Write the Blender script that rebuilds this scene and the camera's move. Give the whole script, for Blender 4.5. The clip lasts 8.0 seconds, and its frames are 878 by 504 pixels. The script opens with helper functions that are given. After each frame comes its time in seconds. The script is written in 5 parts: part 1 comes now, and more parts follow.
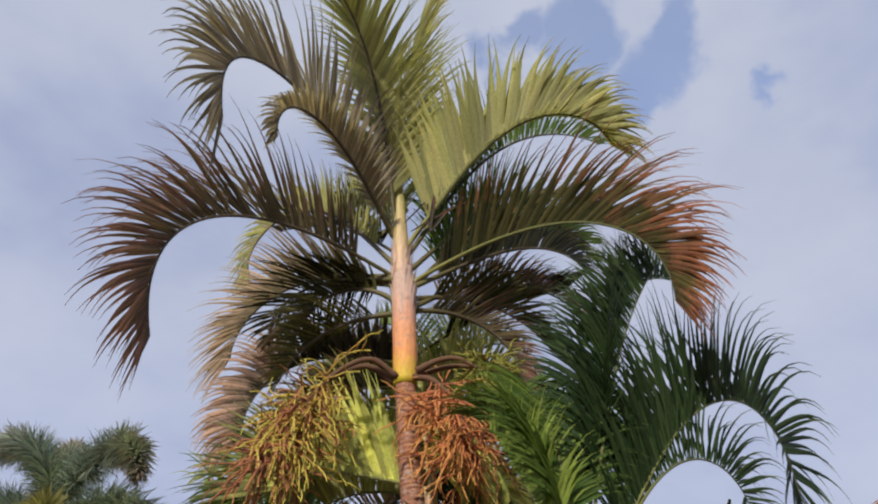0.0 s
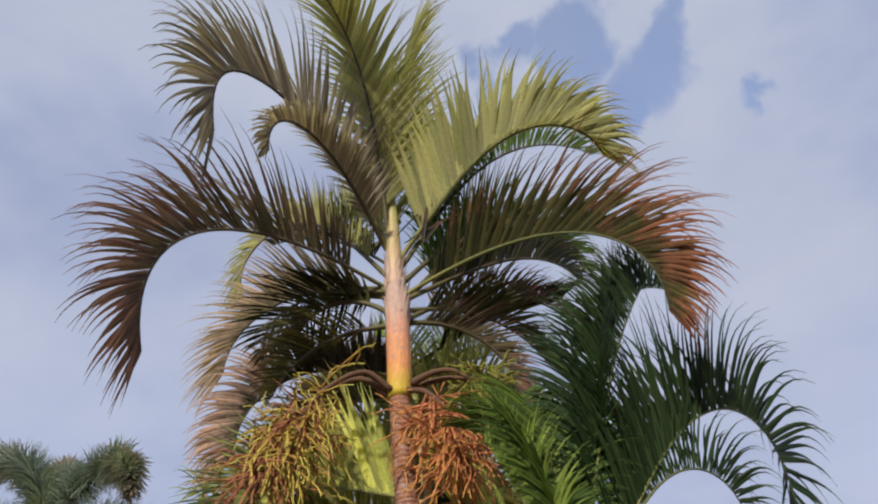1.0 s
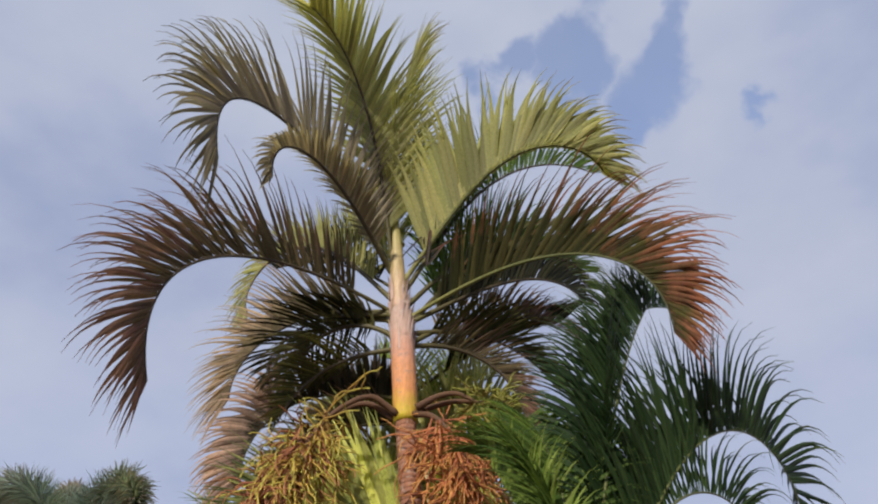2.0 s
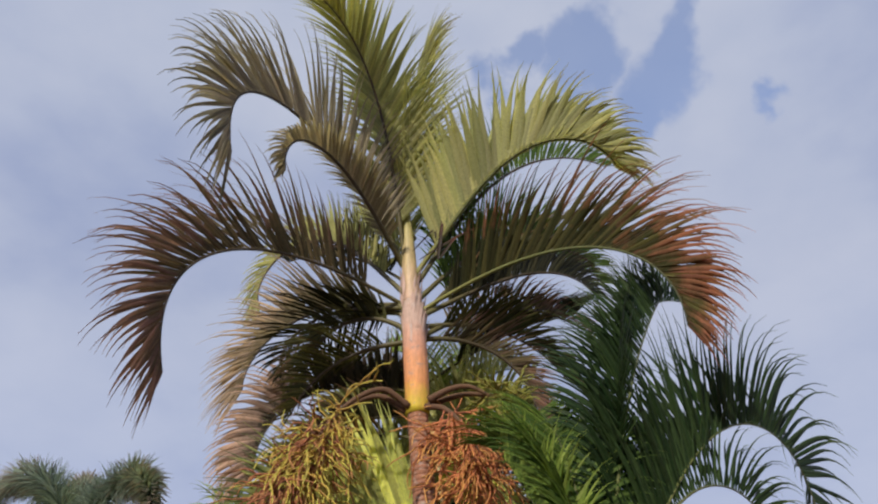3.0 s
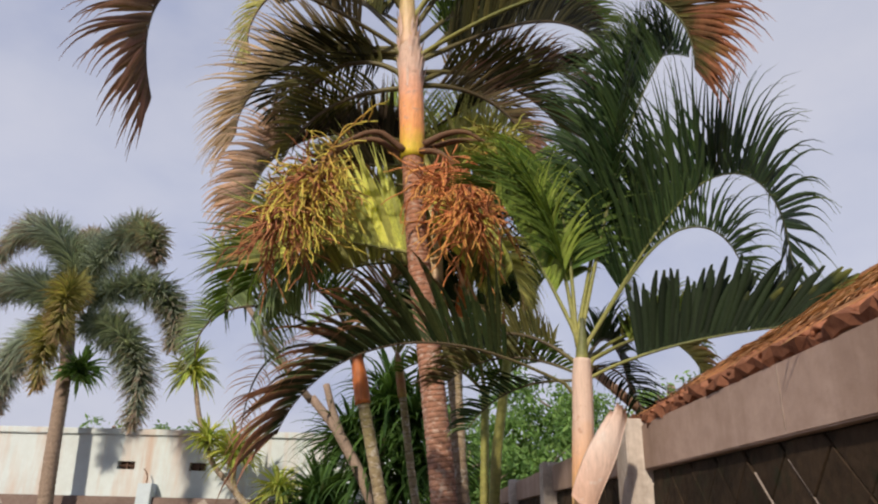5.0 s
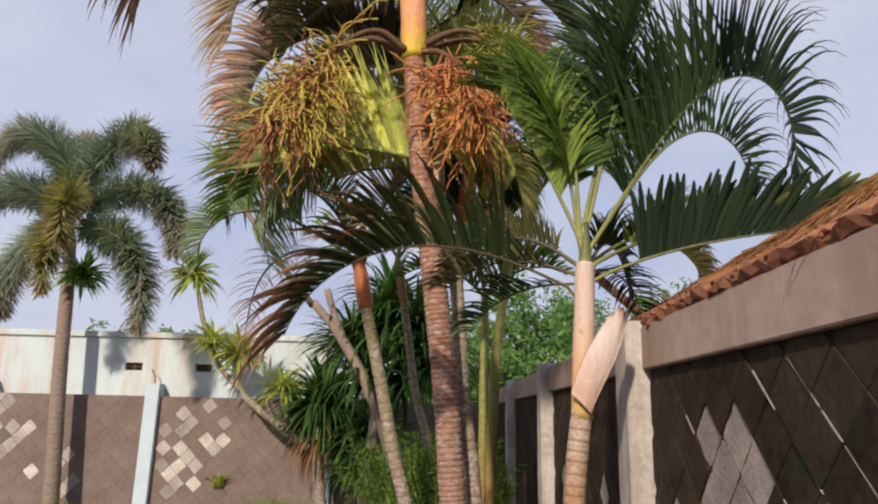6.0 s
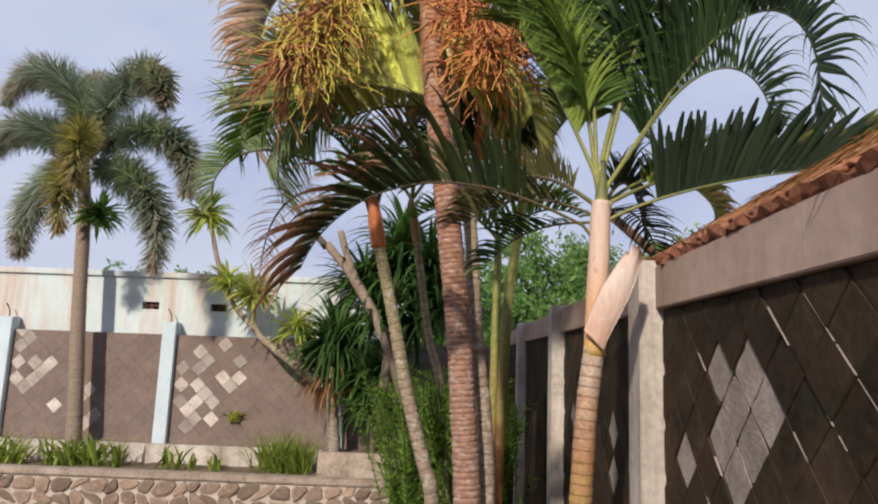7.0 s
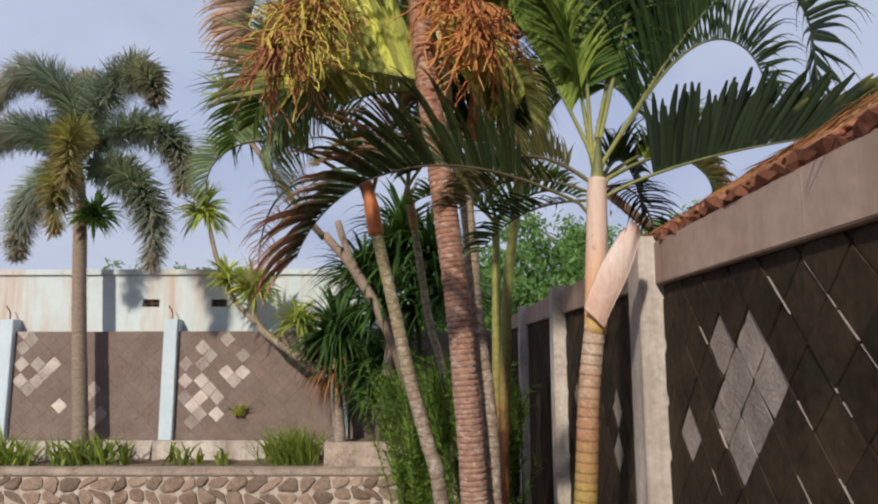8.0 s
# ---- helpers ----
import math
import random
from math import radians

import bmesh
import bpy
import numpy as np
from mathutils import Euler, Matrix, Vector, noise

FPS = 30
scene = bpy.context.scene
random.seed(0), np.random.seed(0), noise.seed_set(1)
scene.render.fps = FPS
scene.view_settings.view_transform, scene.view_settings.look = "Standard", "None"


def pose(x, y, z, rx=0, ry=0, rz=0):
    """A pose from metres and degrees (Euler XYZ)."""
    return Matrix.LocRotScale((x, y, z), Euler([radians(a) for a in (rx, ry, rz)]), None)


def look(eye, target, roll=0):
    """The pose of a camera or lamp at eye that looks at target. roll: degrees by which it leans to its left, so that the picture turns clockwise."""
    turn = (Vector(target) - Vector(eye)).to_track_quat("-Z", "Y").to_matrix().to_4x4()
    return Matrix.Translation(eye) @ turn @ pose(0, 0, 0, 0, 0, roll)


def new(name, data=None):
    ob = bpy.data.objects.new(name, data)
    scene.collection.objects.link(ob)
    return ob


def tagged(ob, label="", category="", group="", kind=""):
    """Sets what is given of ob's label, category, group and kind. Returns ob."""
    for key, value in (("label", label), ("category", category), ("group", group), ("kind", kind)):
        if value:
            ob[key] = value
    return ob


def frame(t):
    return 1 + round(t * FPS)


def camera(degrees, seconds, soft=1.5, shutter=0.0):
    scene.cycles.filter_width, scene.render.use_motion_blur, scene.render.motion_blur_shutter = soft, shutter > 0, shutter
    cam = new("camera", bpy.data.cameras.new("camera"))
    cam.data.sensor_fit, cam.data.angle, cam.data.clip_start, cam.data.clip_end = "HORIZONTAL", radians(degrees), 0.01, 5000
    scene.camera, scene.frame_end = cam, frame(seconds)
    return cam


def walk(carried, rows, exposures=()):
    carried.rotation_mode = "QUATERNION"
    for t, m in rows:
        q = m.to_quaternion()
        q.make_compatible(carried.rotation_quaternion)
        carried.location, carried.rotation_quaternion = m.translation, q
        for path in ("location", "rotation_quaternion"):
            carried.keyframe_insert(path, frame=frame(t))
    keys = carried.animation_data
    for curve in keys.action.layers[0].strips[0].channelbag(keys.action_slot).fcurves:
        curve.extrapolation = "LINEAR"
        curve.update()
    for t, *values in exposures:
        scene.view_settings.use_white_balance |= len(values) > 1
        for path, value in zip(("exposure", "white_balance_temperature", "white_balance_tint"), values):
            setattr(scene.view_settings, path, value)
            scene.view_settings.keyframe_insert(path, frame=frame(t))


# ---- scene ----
cam = camera(65.2, 8.0, soft=2.2)
PATH = [
    (0, (0.879, 0.649, 1.848), (0.888, 2.238, 3.062), 0.4),
    (0.5, (0.877, 0.649, 1.851), (0.897, 2.238, 3.066), -0.3),
    (1, (0.89, 0.651, 1.858), (0.915, 2.221, 3.097), -0.6),
    (1.5, (0.892, 0.606, 1.896), (0.917, 2.147, 3.171), -1.1),
    (3, (0.866, 0.604, 1.885), (0.854, 2.156, 3.147), -0.5),
    (3.5, (0.839, 0.612, 1.851), (0.82, 2.219, 3.041), -0.1),
    (4, (0.837, 0.671, 1.805), (0.806, 2.363, 2.87), 0.4),
    (4.5, (0.828, 0.75, 1.718), (0.839, 2.556, 2.578), 0.9),
    (5, (0.878, 0.816, 1.661), (0.877, 2.679, 2.389), 1.3),
    (5.2, (0.893, 0.855, 1.641), (0.888, 2.743, 2.3), 2.1),
    (6.3, (0.831, 0.832, 1.644), (0.848, 2.787, 2.063), 1.2),
    (6.5, (0.832, 0.838, 1.627), (0.831, 2.802, 2.007), 1.8),
    (7, (0.829, 0.851, 1.599), (0.812, 2.825, 1.917), 2.1),
    (7.5, (0.834, 0.864, 1.59), (0.829, 2.842, 1.883), 0.5),
    (8, (0.84, 0.877, 1.581), (0.826, 2.856, 1.864), -0.1),
]
walk(cam, [(t, look(eye, target, roll)) for t, eye, target, roll in PATH], [(0, -0.04, 6450, 10), (1.5, -0.12, 6350, 10), (3, -0.12, 6350, 10), (4, -0.08, 6550, 10), (4.5, -0.02, 6900, 10), (5, 0.04, 6900, 11), (5.2, 0.05, 6850, 11), (6.5, 0.15, 6550, 10), (7.5, 0.1, 6450, 9), (8, 0.0, 6400, 8)])

# ---- world, sun, exposure ----
SUN_AZ, SUN_EL = radians(200.0), radians(31.0)
world = bpy.data.worlds.new("sky")
scene.world = world
world.use_nodes = True
wn, wl = world.node_tree.nodes, world.node_tree.links
wn.clear()
w_out = wn.new("ShaderNodeOutputWorld")
w_bg = wn.new("ShaderNodeBackground")
w_sky = wn.new("ShaderNodeTexSky")
w_sky.sky_type = "NISHITA"
w_sky.sun_disc = False
w_sky.sun_elevation, w_sky.sun_rotation = SUN_EL, SUN_AZ
w_sky.air_density, w_sky.dust_density = 1.0, 1.5
w_scale = wn.new("ShaderNodeVectorMath")
w_scale.operation = "MULTIPLY"
w_scale.inputs[1].default_value = (0.25, 0.245, 0.275)
w_tc = wn.new("ShaderNodeTexCoord")


def sky_noise(scale, detail, rough, stretch=(1.0, 1.0, 1.7)):
    mp = wn.new("ShaderNodeMapping")
    mp.inputs["Scale"].default_value = stretch
    nz = wn.new("ShaderNodeTexNoise")
    nz.inputs["Scale"].default_value = scale
    nz.inputs["Detail"].default_value = detail
    nz.inputs["Roughness"].default_value = rough
    wl.new(w_tc.outputs["Generated"], mp.inputs["Vector"])
    wl.new(mp.outputs["Vector"], nz.inputs["Vector"])
    return nz


def sky_ramp(fac, stops):
    rp = wn.new("ShaderNodeValToRGB")
    els = rp.color_ramp.elements
    while len(els) < len(stops):
        els.new(0.5)
    for e, (pos, col) in zip(els, stops):
        e.position, e.color = pos, (*col, 1)
    wl.new(fac, rp.inputs["Fac"])
    return rp.outputs["Color"]


def sky_mix(fac, a, b, kind="MIX"):
    mx = wn.new("ShaderNodeMixRGB")
    mx.blend_type = kind
    for k, v in ((0, fac), (1, a), (2, b)):
        if isinstance(v, (int, float)):
            mx.inputs[k].default_value = (v, v, v, 1) if k else v
        else:
            wl.new(v, mx.inputs[k])
    return mx.outputs["Color"]


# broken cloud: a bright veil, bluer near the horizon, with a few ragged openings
w_sep = wn.new("ShaderNodeSeparateXYZ")
wl.new(w_tc.outputs["Generated"], w_sep.inputs[0])
veil = sky_ramp(w_sep.outputs["Z"], [(0.02, (0.53, 0.57, 0.70)), (0.30, (0.49, 0.545, 0.72)), (0.55, (0.485, 0.53, 0.68)), (0.85, (0.50, 0.545, 0.68))])
w_soft = sky_noise(3.2, 6, 0.5)
shade = sky_ramp(w_soft.outputs["Fac"], [(0.30, (0.76, 0.80, 0.90)), (0.50, (1.0, 1.0, 1.0)), (0.68, (1.13, 1.10, 1.05))])
clouds = sky_mix(1.0, veil, shade, "MULTIPLY")
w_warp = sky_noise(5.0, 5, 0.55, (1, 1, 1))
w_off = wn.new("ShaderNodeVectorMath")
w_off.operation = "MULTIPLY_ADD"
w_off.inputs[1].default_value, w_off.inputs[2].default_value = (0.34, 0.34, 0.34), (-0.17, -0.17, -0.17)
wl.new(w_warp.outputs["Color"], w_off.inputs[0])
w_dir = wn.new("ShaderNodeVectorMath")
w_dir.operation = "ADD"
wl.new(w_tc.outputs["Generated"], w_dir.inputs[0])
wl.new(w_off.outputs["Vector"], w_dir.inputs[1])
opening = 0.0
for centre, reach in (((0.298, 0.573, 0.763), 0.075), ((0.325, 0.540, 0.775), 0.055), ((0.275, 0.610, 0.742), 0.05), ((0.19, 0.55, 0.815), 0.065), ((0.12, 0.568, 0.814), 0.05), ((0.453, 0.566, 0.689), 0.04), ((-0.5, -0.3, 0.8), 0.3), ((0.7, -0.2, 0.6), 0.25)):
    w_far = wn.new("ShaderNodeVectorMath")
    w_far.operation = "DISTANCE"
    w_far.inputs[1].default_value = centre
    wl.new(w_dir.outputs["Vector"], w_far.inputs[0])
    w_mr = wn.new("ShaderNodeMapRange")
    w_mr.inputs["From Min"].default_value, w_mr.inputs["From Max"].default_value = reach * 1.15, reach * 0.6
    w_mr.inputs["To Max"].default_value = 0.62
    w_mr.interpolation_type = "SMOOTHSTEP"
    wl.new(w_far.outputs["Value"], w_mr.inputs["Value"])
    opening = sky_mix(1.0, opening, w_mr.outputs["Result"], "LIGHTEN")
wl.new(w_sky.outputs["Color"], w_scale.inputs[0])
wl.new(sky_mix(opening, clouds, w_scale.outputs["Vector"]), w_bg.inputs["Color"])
wl.new(w_bg.outputs["Background"], w_out.inputs["Surface"])

sun = new("sun", bpy.data.lights.new("sun", "SUN"))
sun.data.energy, sun.data.angle, sun.data.color = 4.1, radians(2.0), (1.0, 0.89, 0.73)
sun_way = Vector((math.sin(SUN_AZ) * math.cos(SUN_EL), math.cos(SUN_AZ) * math.cos(SUN_EL), math.sin(SUN_EL)))
sun.matrix_world = look(sun_way * 30, (0, 0, 0))


# ---- materials ----
def material(name):
    m = bpy.data.materials.new(name)
    m.use_nodes = True
    return m, m.node_tree.nodes, m.node_tree.links, m.node_tree.nodes["Principled BSDF"]


def noise_node(n, l, scale, detail=5.0, rough=0.6, stretch=None, coord="Object"):
    tc = n.new("ShaderNodeTexCoord")
    tex = n.new("ShaderNodeTexNoise")
    tex.inputs["Scale"].default_value = scale
    tex.inputs["Detail"].default_value = detail
    tex.inputs["Roughness"].default_value = rough
    if stretch:
        mp = n.new("ShaderNodeMapping")
        mp.inputs["Scale"].default_value = stretch
        l.new(tc.outputs[coord], mp.inputs["Vector"])
        l.new(mp.outputs["Vector"], tex.inputs["Vector"])
    else:
        l.new(tc.outputs[coord], tex.inputs["Vector"])
    return tex


def ramp_node(n, l, fac, stops):
    r = n.new("ShaderNodeValToRGB")
    els = r.color_ramp.elements
    while len(els) < len(stops):
        els.new(0.5)
    for e, (pos, col) in zip(els, stops):
        e.position, e.color = pos, (*col, 1)
    l.new(fac, r.inputs["Fac"])
    return r


def math_node(n, l, op, a, b):
    m = n.new("ShaderNodeMath")
    m.operation = op
    for k, v in enumerate((a, b)):
        if isinstance(v, (int, float)):
            m.inputs[k].default_value = v
        else:
            l.new(v, m.inputs[k])
    return m.outputs[0]


def mix_node(n, l, fac, a, b, blend="MIX"):
    m = n.new("ShaderNodeMixRGB")
    m.blend_type = blend
    for k, v in ((0, fac), (1, a), (2, b)):
        if isinstance(v, (int, float)):
            m.inputs[k].default_value = v
        elif isinstance(v, tuple):
            m.inputs[k].default_value = (*v, 1)
        else:
            l.new(v, m.inputs[k])
    return m.outputs[0]


def bump(n, l, bsdf, height, strength, distance=0.01):
    b = n.new("ShaderNodeBump")
    b.inputs["Strength"].default_value = strength
    b.inputs["Distance"].default_value = distance
    l.new(height, b.inputs["Height"])
    l.new(b.outputs["Normal"], bsdf.inputs["Normal"])


def piece_random(n, l):
    info, geo = n.new("ShaderNodeObjectInfo"), n.new("ShaderNodeNewGeometry")
    s = math_node(n, l, "ADD", info.outputs["Random"], geo.outputs["Random Per Island"])
    return math_node(n, l, "FRACT", s, 0.0)


def rough_surface(name, dark, light, scale, rough=0.85, bump_strength=0.35, spots=None, vary=0.0, streak=None):
    """Mineral surfaces: two scales of mottling, optional stains and piece-to-piece variation."""
    m, n, l, b = material(name)
    fine, broad = noise_node(n, l, scale * 9, 6), noise_node(n, l, scale, 5)
    mixed = math_node(n, l, "ADD", math_node(n, l, "MULTIPLY", fine.outputs["Fac"], 0.45), math_node(n, l, "MULTIPLY", broad.outputs["Fac"], 0.6))
    col = ramp_node(n, l, mixed, [(0.38, dark), (0.66, light)]).outputs["Color"]
    if spots:
        sp = noise_node(n, l, scale * 2.3, 4, 0.7)
        mask = ramp_node(n, l, sp.outputs["Fac"], [(0.56, (0, 0, 0)), (0.70, (1, 1, 1))]).outputs["Color"]
        col = mix_node(n, l, mask, col, spots)
    if streak:
        st = noise_node(n, l, 2.2, 6, 0.65, stretch=(1.0, 1.0, 0.09))
        mask = ramp_node(n, l, st.outputs["Fac"], [(0.46, (0, 0, 0)), (0.68, (1, 1, 1))]).outputs["Color"]
        col = mix_node(n, l, mask, col, streak)
    if vary:
        r = piece_random(n, l)
        tone = ramp_node(n, l, r, [(0.0, (1 - vary,) * 3), (1.0, (1 + vary * 0.6,) * 3)]).outputs["Color"]
        col = mix_node(n, l, 1.0, col, tone, "MULTIPLY")
    l.new(col, b.inputs["Base Color"])
    b.inputs["Roughness"].default_value = rough
    b.inputs["Specular IOR Level"].default_value = 0.2
    bump(n, l, b, mixed, bump_strength, 0.02)
    return m


def leaf_surface(name, young, green, dry, dryness, glow=0.35, rough=0.5):
    """Palm and strap leaves: the map runs along the leaflet (u) and along the frond (v); tips dry out."""
    m, n, l, b = material(name)
    uv = n.new("ShaderNodeUVMap")
    sep = n.new("ShaderNodeSeparateXYZ")
    l.new(uv.outputs["UV"], sep.inputs[0])
    rnd = piece_random(n, l)
    blotch = noise_node(n, l, 5.0, 4)
    col = mix_node(n, l, rnd, young, green)
    a = math_node(n, l, "MULTIPLY", sep.outputs["X"], 0.55)
    a = math_node(n, l, "ADD", a, math_node(n, l, "MULTIPLY", sep.outputs["Y"], 0.45))
    a = math_node(n, l, "ADD", a, math_node(n, l, "MULTIPLY", blotch.outputs["Fac"], 0.7))
    a = math_node(n, l, "ADD", a, math_node(n, l, "MULTIPLY", rnd, 0.25))
    a = math_node(n, l, "ADD", a, dryness - 1.0)
    dm = ramp_node(n, l, a, [(0.25, (0, 0, 0)), (0.55, (1, 1, 1))]).outputs["Color"]
    col = mix_node(n, l, dm, col, dry)
    fine = noise_node(n, l, 60.0, 3)
    tone = ramp_node(n, l, fine.outputs["Fac"], [(0.3, (0.8, 0.8, 0.8)), (0.7, (1.15, 1.15, 1.15))]).outputs["Color"]
    col = mix_node(n, l, 1.0, col, tone, "MULTIPLY")
    # a second random tone per leaflet imitates lit edges and dark undersides, independent of the first
    other = math_node(n, l, "FRACT", math_node(n, l, "MULTIPLY", rnd, 17.3), 0.0)
    tone = ramp_node(n, l, other, [(0.0, (0.62, 0.62, 0.64)), (0.6, (1.0, 1.0, 1.0)), (1.0, (1.3, 1.28, 1.2))]).outputs["Color"]
    col = mix_node(n, l, 1.0, col, tone, "MULTIPLY")
    l.new(col, b.inputs["Base Color"])
    b.inputs["Roughness"].default_value = rough
    b.inputs["Specular IOR Level"].default_value = 0.15
    tr = n.new("ShaderNodeBsdfTranslucent")
    l.new(mix_node(n, l, 1.0, col, (1.5, 1.45, 0.8), "MULTIPLY"), tr.inputs["Color"])
    ms = n.new("ShaderNodeMixShader")
    ms.inputs[0].default_value = glow
    l.new(b.outputs[0], ms.inputs[1])
    l.new(tr.outputs[0], ms.inputs[2])
    l.new(ms.outputs[0], n["Material Output"].inputs["Surface"])
    return m


def stem_surface(name, stops, scale=6.0, rough=0.55, along=None, spots=None, bump_strength=0.3, scars=None, grain=0.35, flecks=None):
    """Trunks and stalks: colour runs along the stem (map v), mottled by noise."""
    m, n, l, b = material(name)
    uv = n.new("ShaderNodeUVMap")
    sep = n.new("ShaderNodeSeparateXYZ")
    l.new(uv.outputs["UV"], sep.inputs[0])
    nz = noise_node(n, l, scale, 6, 0.65)
    v = math_node(n, l, "ADD", sep.outputs["Y"], math_node(n, l, "MULTIPLY", math_node(n, l, "SUBTRACT", nz.outputs["Fac"], 0.5), 0.35))
    col = ramp_node(n, l, v, stops).outputs["Color"]
    fine = noise_node(n, l, scale * 8, 5, 0.7, stretch=along)
    tone = ramp_node(n, l, fine.outputs["Fac"], [(0.3, (1 - grain, 1 - grain * 1.05, 1 - grain * 1.1)), (0.7, (1 + grain * 0.7, 1 + grain * 0.65, 1 + grain * 0.6))]).outputs["Color"]
    col = mix_node(n, l, 1.0, col, tone, "MULTIPLY")
    if scars:
        groove = ramp_node(n, l, sep.outputs["X"], [(0.0, scars), (0.28, (1.0, 1.0, 1.0))]).outputs["Color"]
        col = mix_node(n, l, 1.0, col, groove, "MULTIPLY")
    if spots:
        sp = noise_node(n, l, 9.0, 5, 0.7)
        mask = ramp_node(n, l, sp.outputs["Fac"], [(0.57, (0, 0, 0)), (0.66, (1, 1, 1))]).outputs["Color"]
        col = mix_node(n, l, mask, col, spots)
    if flecks:
        fl = noise_node(n, l, 26.0, 4, 0.6, stretch=(0.7, 0.7, 1.8))
        mask = ramp_node(n, l, fl.outputs["Fac"], [(0.54, (0, 0, 0)), (0.64, (0.8, 0.8, 0.8))]).outputs["Color"]
        col = mix_node(n, l, mask, col, flecks)
    l.new(col, b.inputs["Base Color"])
    b.inputs["Roughness"].default_value = rough
    bump(n, l, b, fine.outputs["Fac"], bump_strength, 0.01)
    return m


LEAF_YELLOW = leaf_surface("leaf_yellow_green", (0.50, 0.49, 0.22), (0.36, 0.38, 0.16), (0.30, 0.22, 0.13), 0.02, 0.48)
LEAF_BROWN = leaf_surface("leaf_drying", (0.18, 0.14, 0.075), (0.06, 0.055, 0.032), (0.26, 0.15, 0.115), 0.42, 0.32)
# greens darkened for the frond's shaded underside; the red tips are its own
LEAF_RED = leaf_surface("leaf_red_tipped", (0.105, 0.095, 0.032), (0.026, 0.032, 0.012), (0.30, 0.125, 0.07), 0.35, 0.32)
LEAF_GREEN = leaf_surface("leaf_green", (0.16, 0.24, 0.055), (0.06, 0.12, 0.03), (0.16, 0.13, 0.05), 0.02, 0.4)
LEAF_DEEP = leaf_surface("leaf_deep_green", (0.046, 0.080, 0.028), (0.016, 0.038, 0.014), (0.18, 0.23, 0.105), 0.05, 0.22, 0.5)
LEAF_OLIVE = leaf_surface("leaf_olive", (0.12, 0.115, 0.038), (0.045, 0.052, 0.020), (0.17, 0.10, 0.06), 0.2, 0.3)
LEAF_DRY = leaf_surface("leaf_dry", (0.42, 0.20, 0.09), (0.28, 0.13, 0.06), (0.38, 0.22, 0.12), 0.3, 0.2, 0.7)
LEAF_LIME = leaf_surface("leaf_lime", (0.36, 0.45, 0.10), (0.15, 0.25, 0.05), (0.26, 0.24, 0.08), 0.0, 0.45)
LEAF_DEEP_RED = leaf_surface("leaf_deep_green_red_tips", (0.05, 0.066, 0.024), (0.017, 0.032, 0.013), (0.36, 0.175, 0.115), 0.24, 0.2, 0.5)
# near-black green: the low frond's shade is put into its colour
LEAF_SPIKE = leaf_surface("leaf_shaded_green_lime_end", (0.016, 0.028, 0.012), (0.008, 0.017, 0.007), (0.20, 0.21, 0.05), -0.04, 0.06, 0.65)
LEAF_GREY = leaf_surface("leaf_grey_tan", (0.44, 0.385, 0.29), (0.28, 0.25, 0.175), (0.09, 0.09, 0.07), 0.02, 0.4)
# brown-green darkened to hold the shade inside the crowns
LEAF_SHADED = leaf_surface("leaf_shaded_brown_green", (0.05, 0.048, 0.022), (0.015, 0.018, 0.009), (0.15, 0.105, 0.07), 0.06, 0.15)
LEAF_UMBER = leaf_surface("leaf_umber_tan", (0.26, 0.21, 0.12), (0.12, 0.105, 0.06), (0.48, 0.36, 0.26), 0.44, 0.4)
LEAF_BLUE = leaf_surface("leaf_blue_green", (0.28, 0.37, 0.19), (0.12, 0.19, 0.10), (0.28, 0.28, 0.16), 0.05, 0.42)
LEAF_UMBER_DARK = leaf_surface("leaf_umber_rose", (0.07, 0.06, 0.04), (0.03, 0.03, 0.018), (0.50, 0.345, 0.275), 0.44, 0.35)
LEAF_SPEAR = leaf_surface("leaf_withered", (0.05, 0.03, 0.02), (0.03, 0.022, 0.015), (0.14, 0.05, 0.03), 0.1, 0.1)
LEAF_FAN = leaf_surface("leaf_fan", (0.72, 0.74, 0.26), (0.50, 0.56, 0.17), (0.12, 0.16, 0.07), 0.30, 0.5)
LEAF_ROSE = leaf_surface("leaf_rose_brown", (0.30, 0.17, 0.11), (0.18, 0.12, 0.06), (0.44, 0.23, 0.165), 0.40, 0.35)
LEAF_FOX = leaf_surface("leaf_foxtail", (0.36, 0.44, 0.36), (0.17, 0.225, 0.18), (0.30, 0.225, 0.18), 0.16, 0.25)
LEAF_FOX_YOUNG = leaf_surface("leaf_foxtail_young", (0.42, 0.40, 0.15), (0.20, 0.22, 0.09), (0.32, 0.22, 0.13), 0.18, 0.28)
LEAF_STRAP = leaf_surface("leaf_strap_dark", (0.08, 0.155, 0.04), (0.032, 0.08, 0.024), (0.30, 0.20, 0.08), -0.1, 0.25)
LEAF_STRAP_LIGHT = leaf_surface("leaf_strap_light", (0.48, 0.50, 0.14), (0.26, 0.36, 0.09), (0.52, 0.32, 0.12), 0.08, 0.4)
LEAF_GRASS = leaf_surface("leaf_grass", (0.33, 0.40, 0.09), (0.15, 0.23, 0.05), (0.38, 0.28, 0.12), 0.05, 0.4)
LEAF_BUSH = leaf_surface("leaf_bush", (0.28, 0.43, 0.08), (0.11, 0.21, 0.04), (0.2, 0.2, 0.05), -0.1, 0.45)
LEAF_TREE = leaf_surface("leaf_tree", (0.22, 0.36, 0.12), (0.09, 0.19, 0.06), (0.2, 0.2, 0.07), -0.1, 0.4)
STALK_DARK = stem_surface("stalk_dark", [(0.0, (0.13, 0.12, 0.035)), (0.3, (0.065, 0.05, 0.022)), (1.0, (0.06, 0.038, 0.02))])
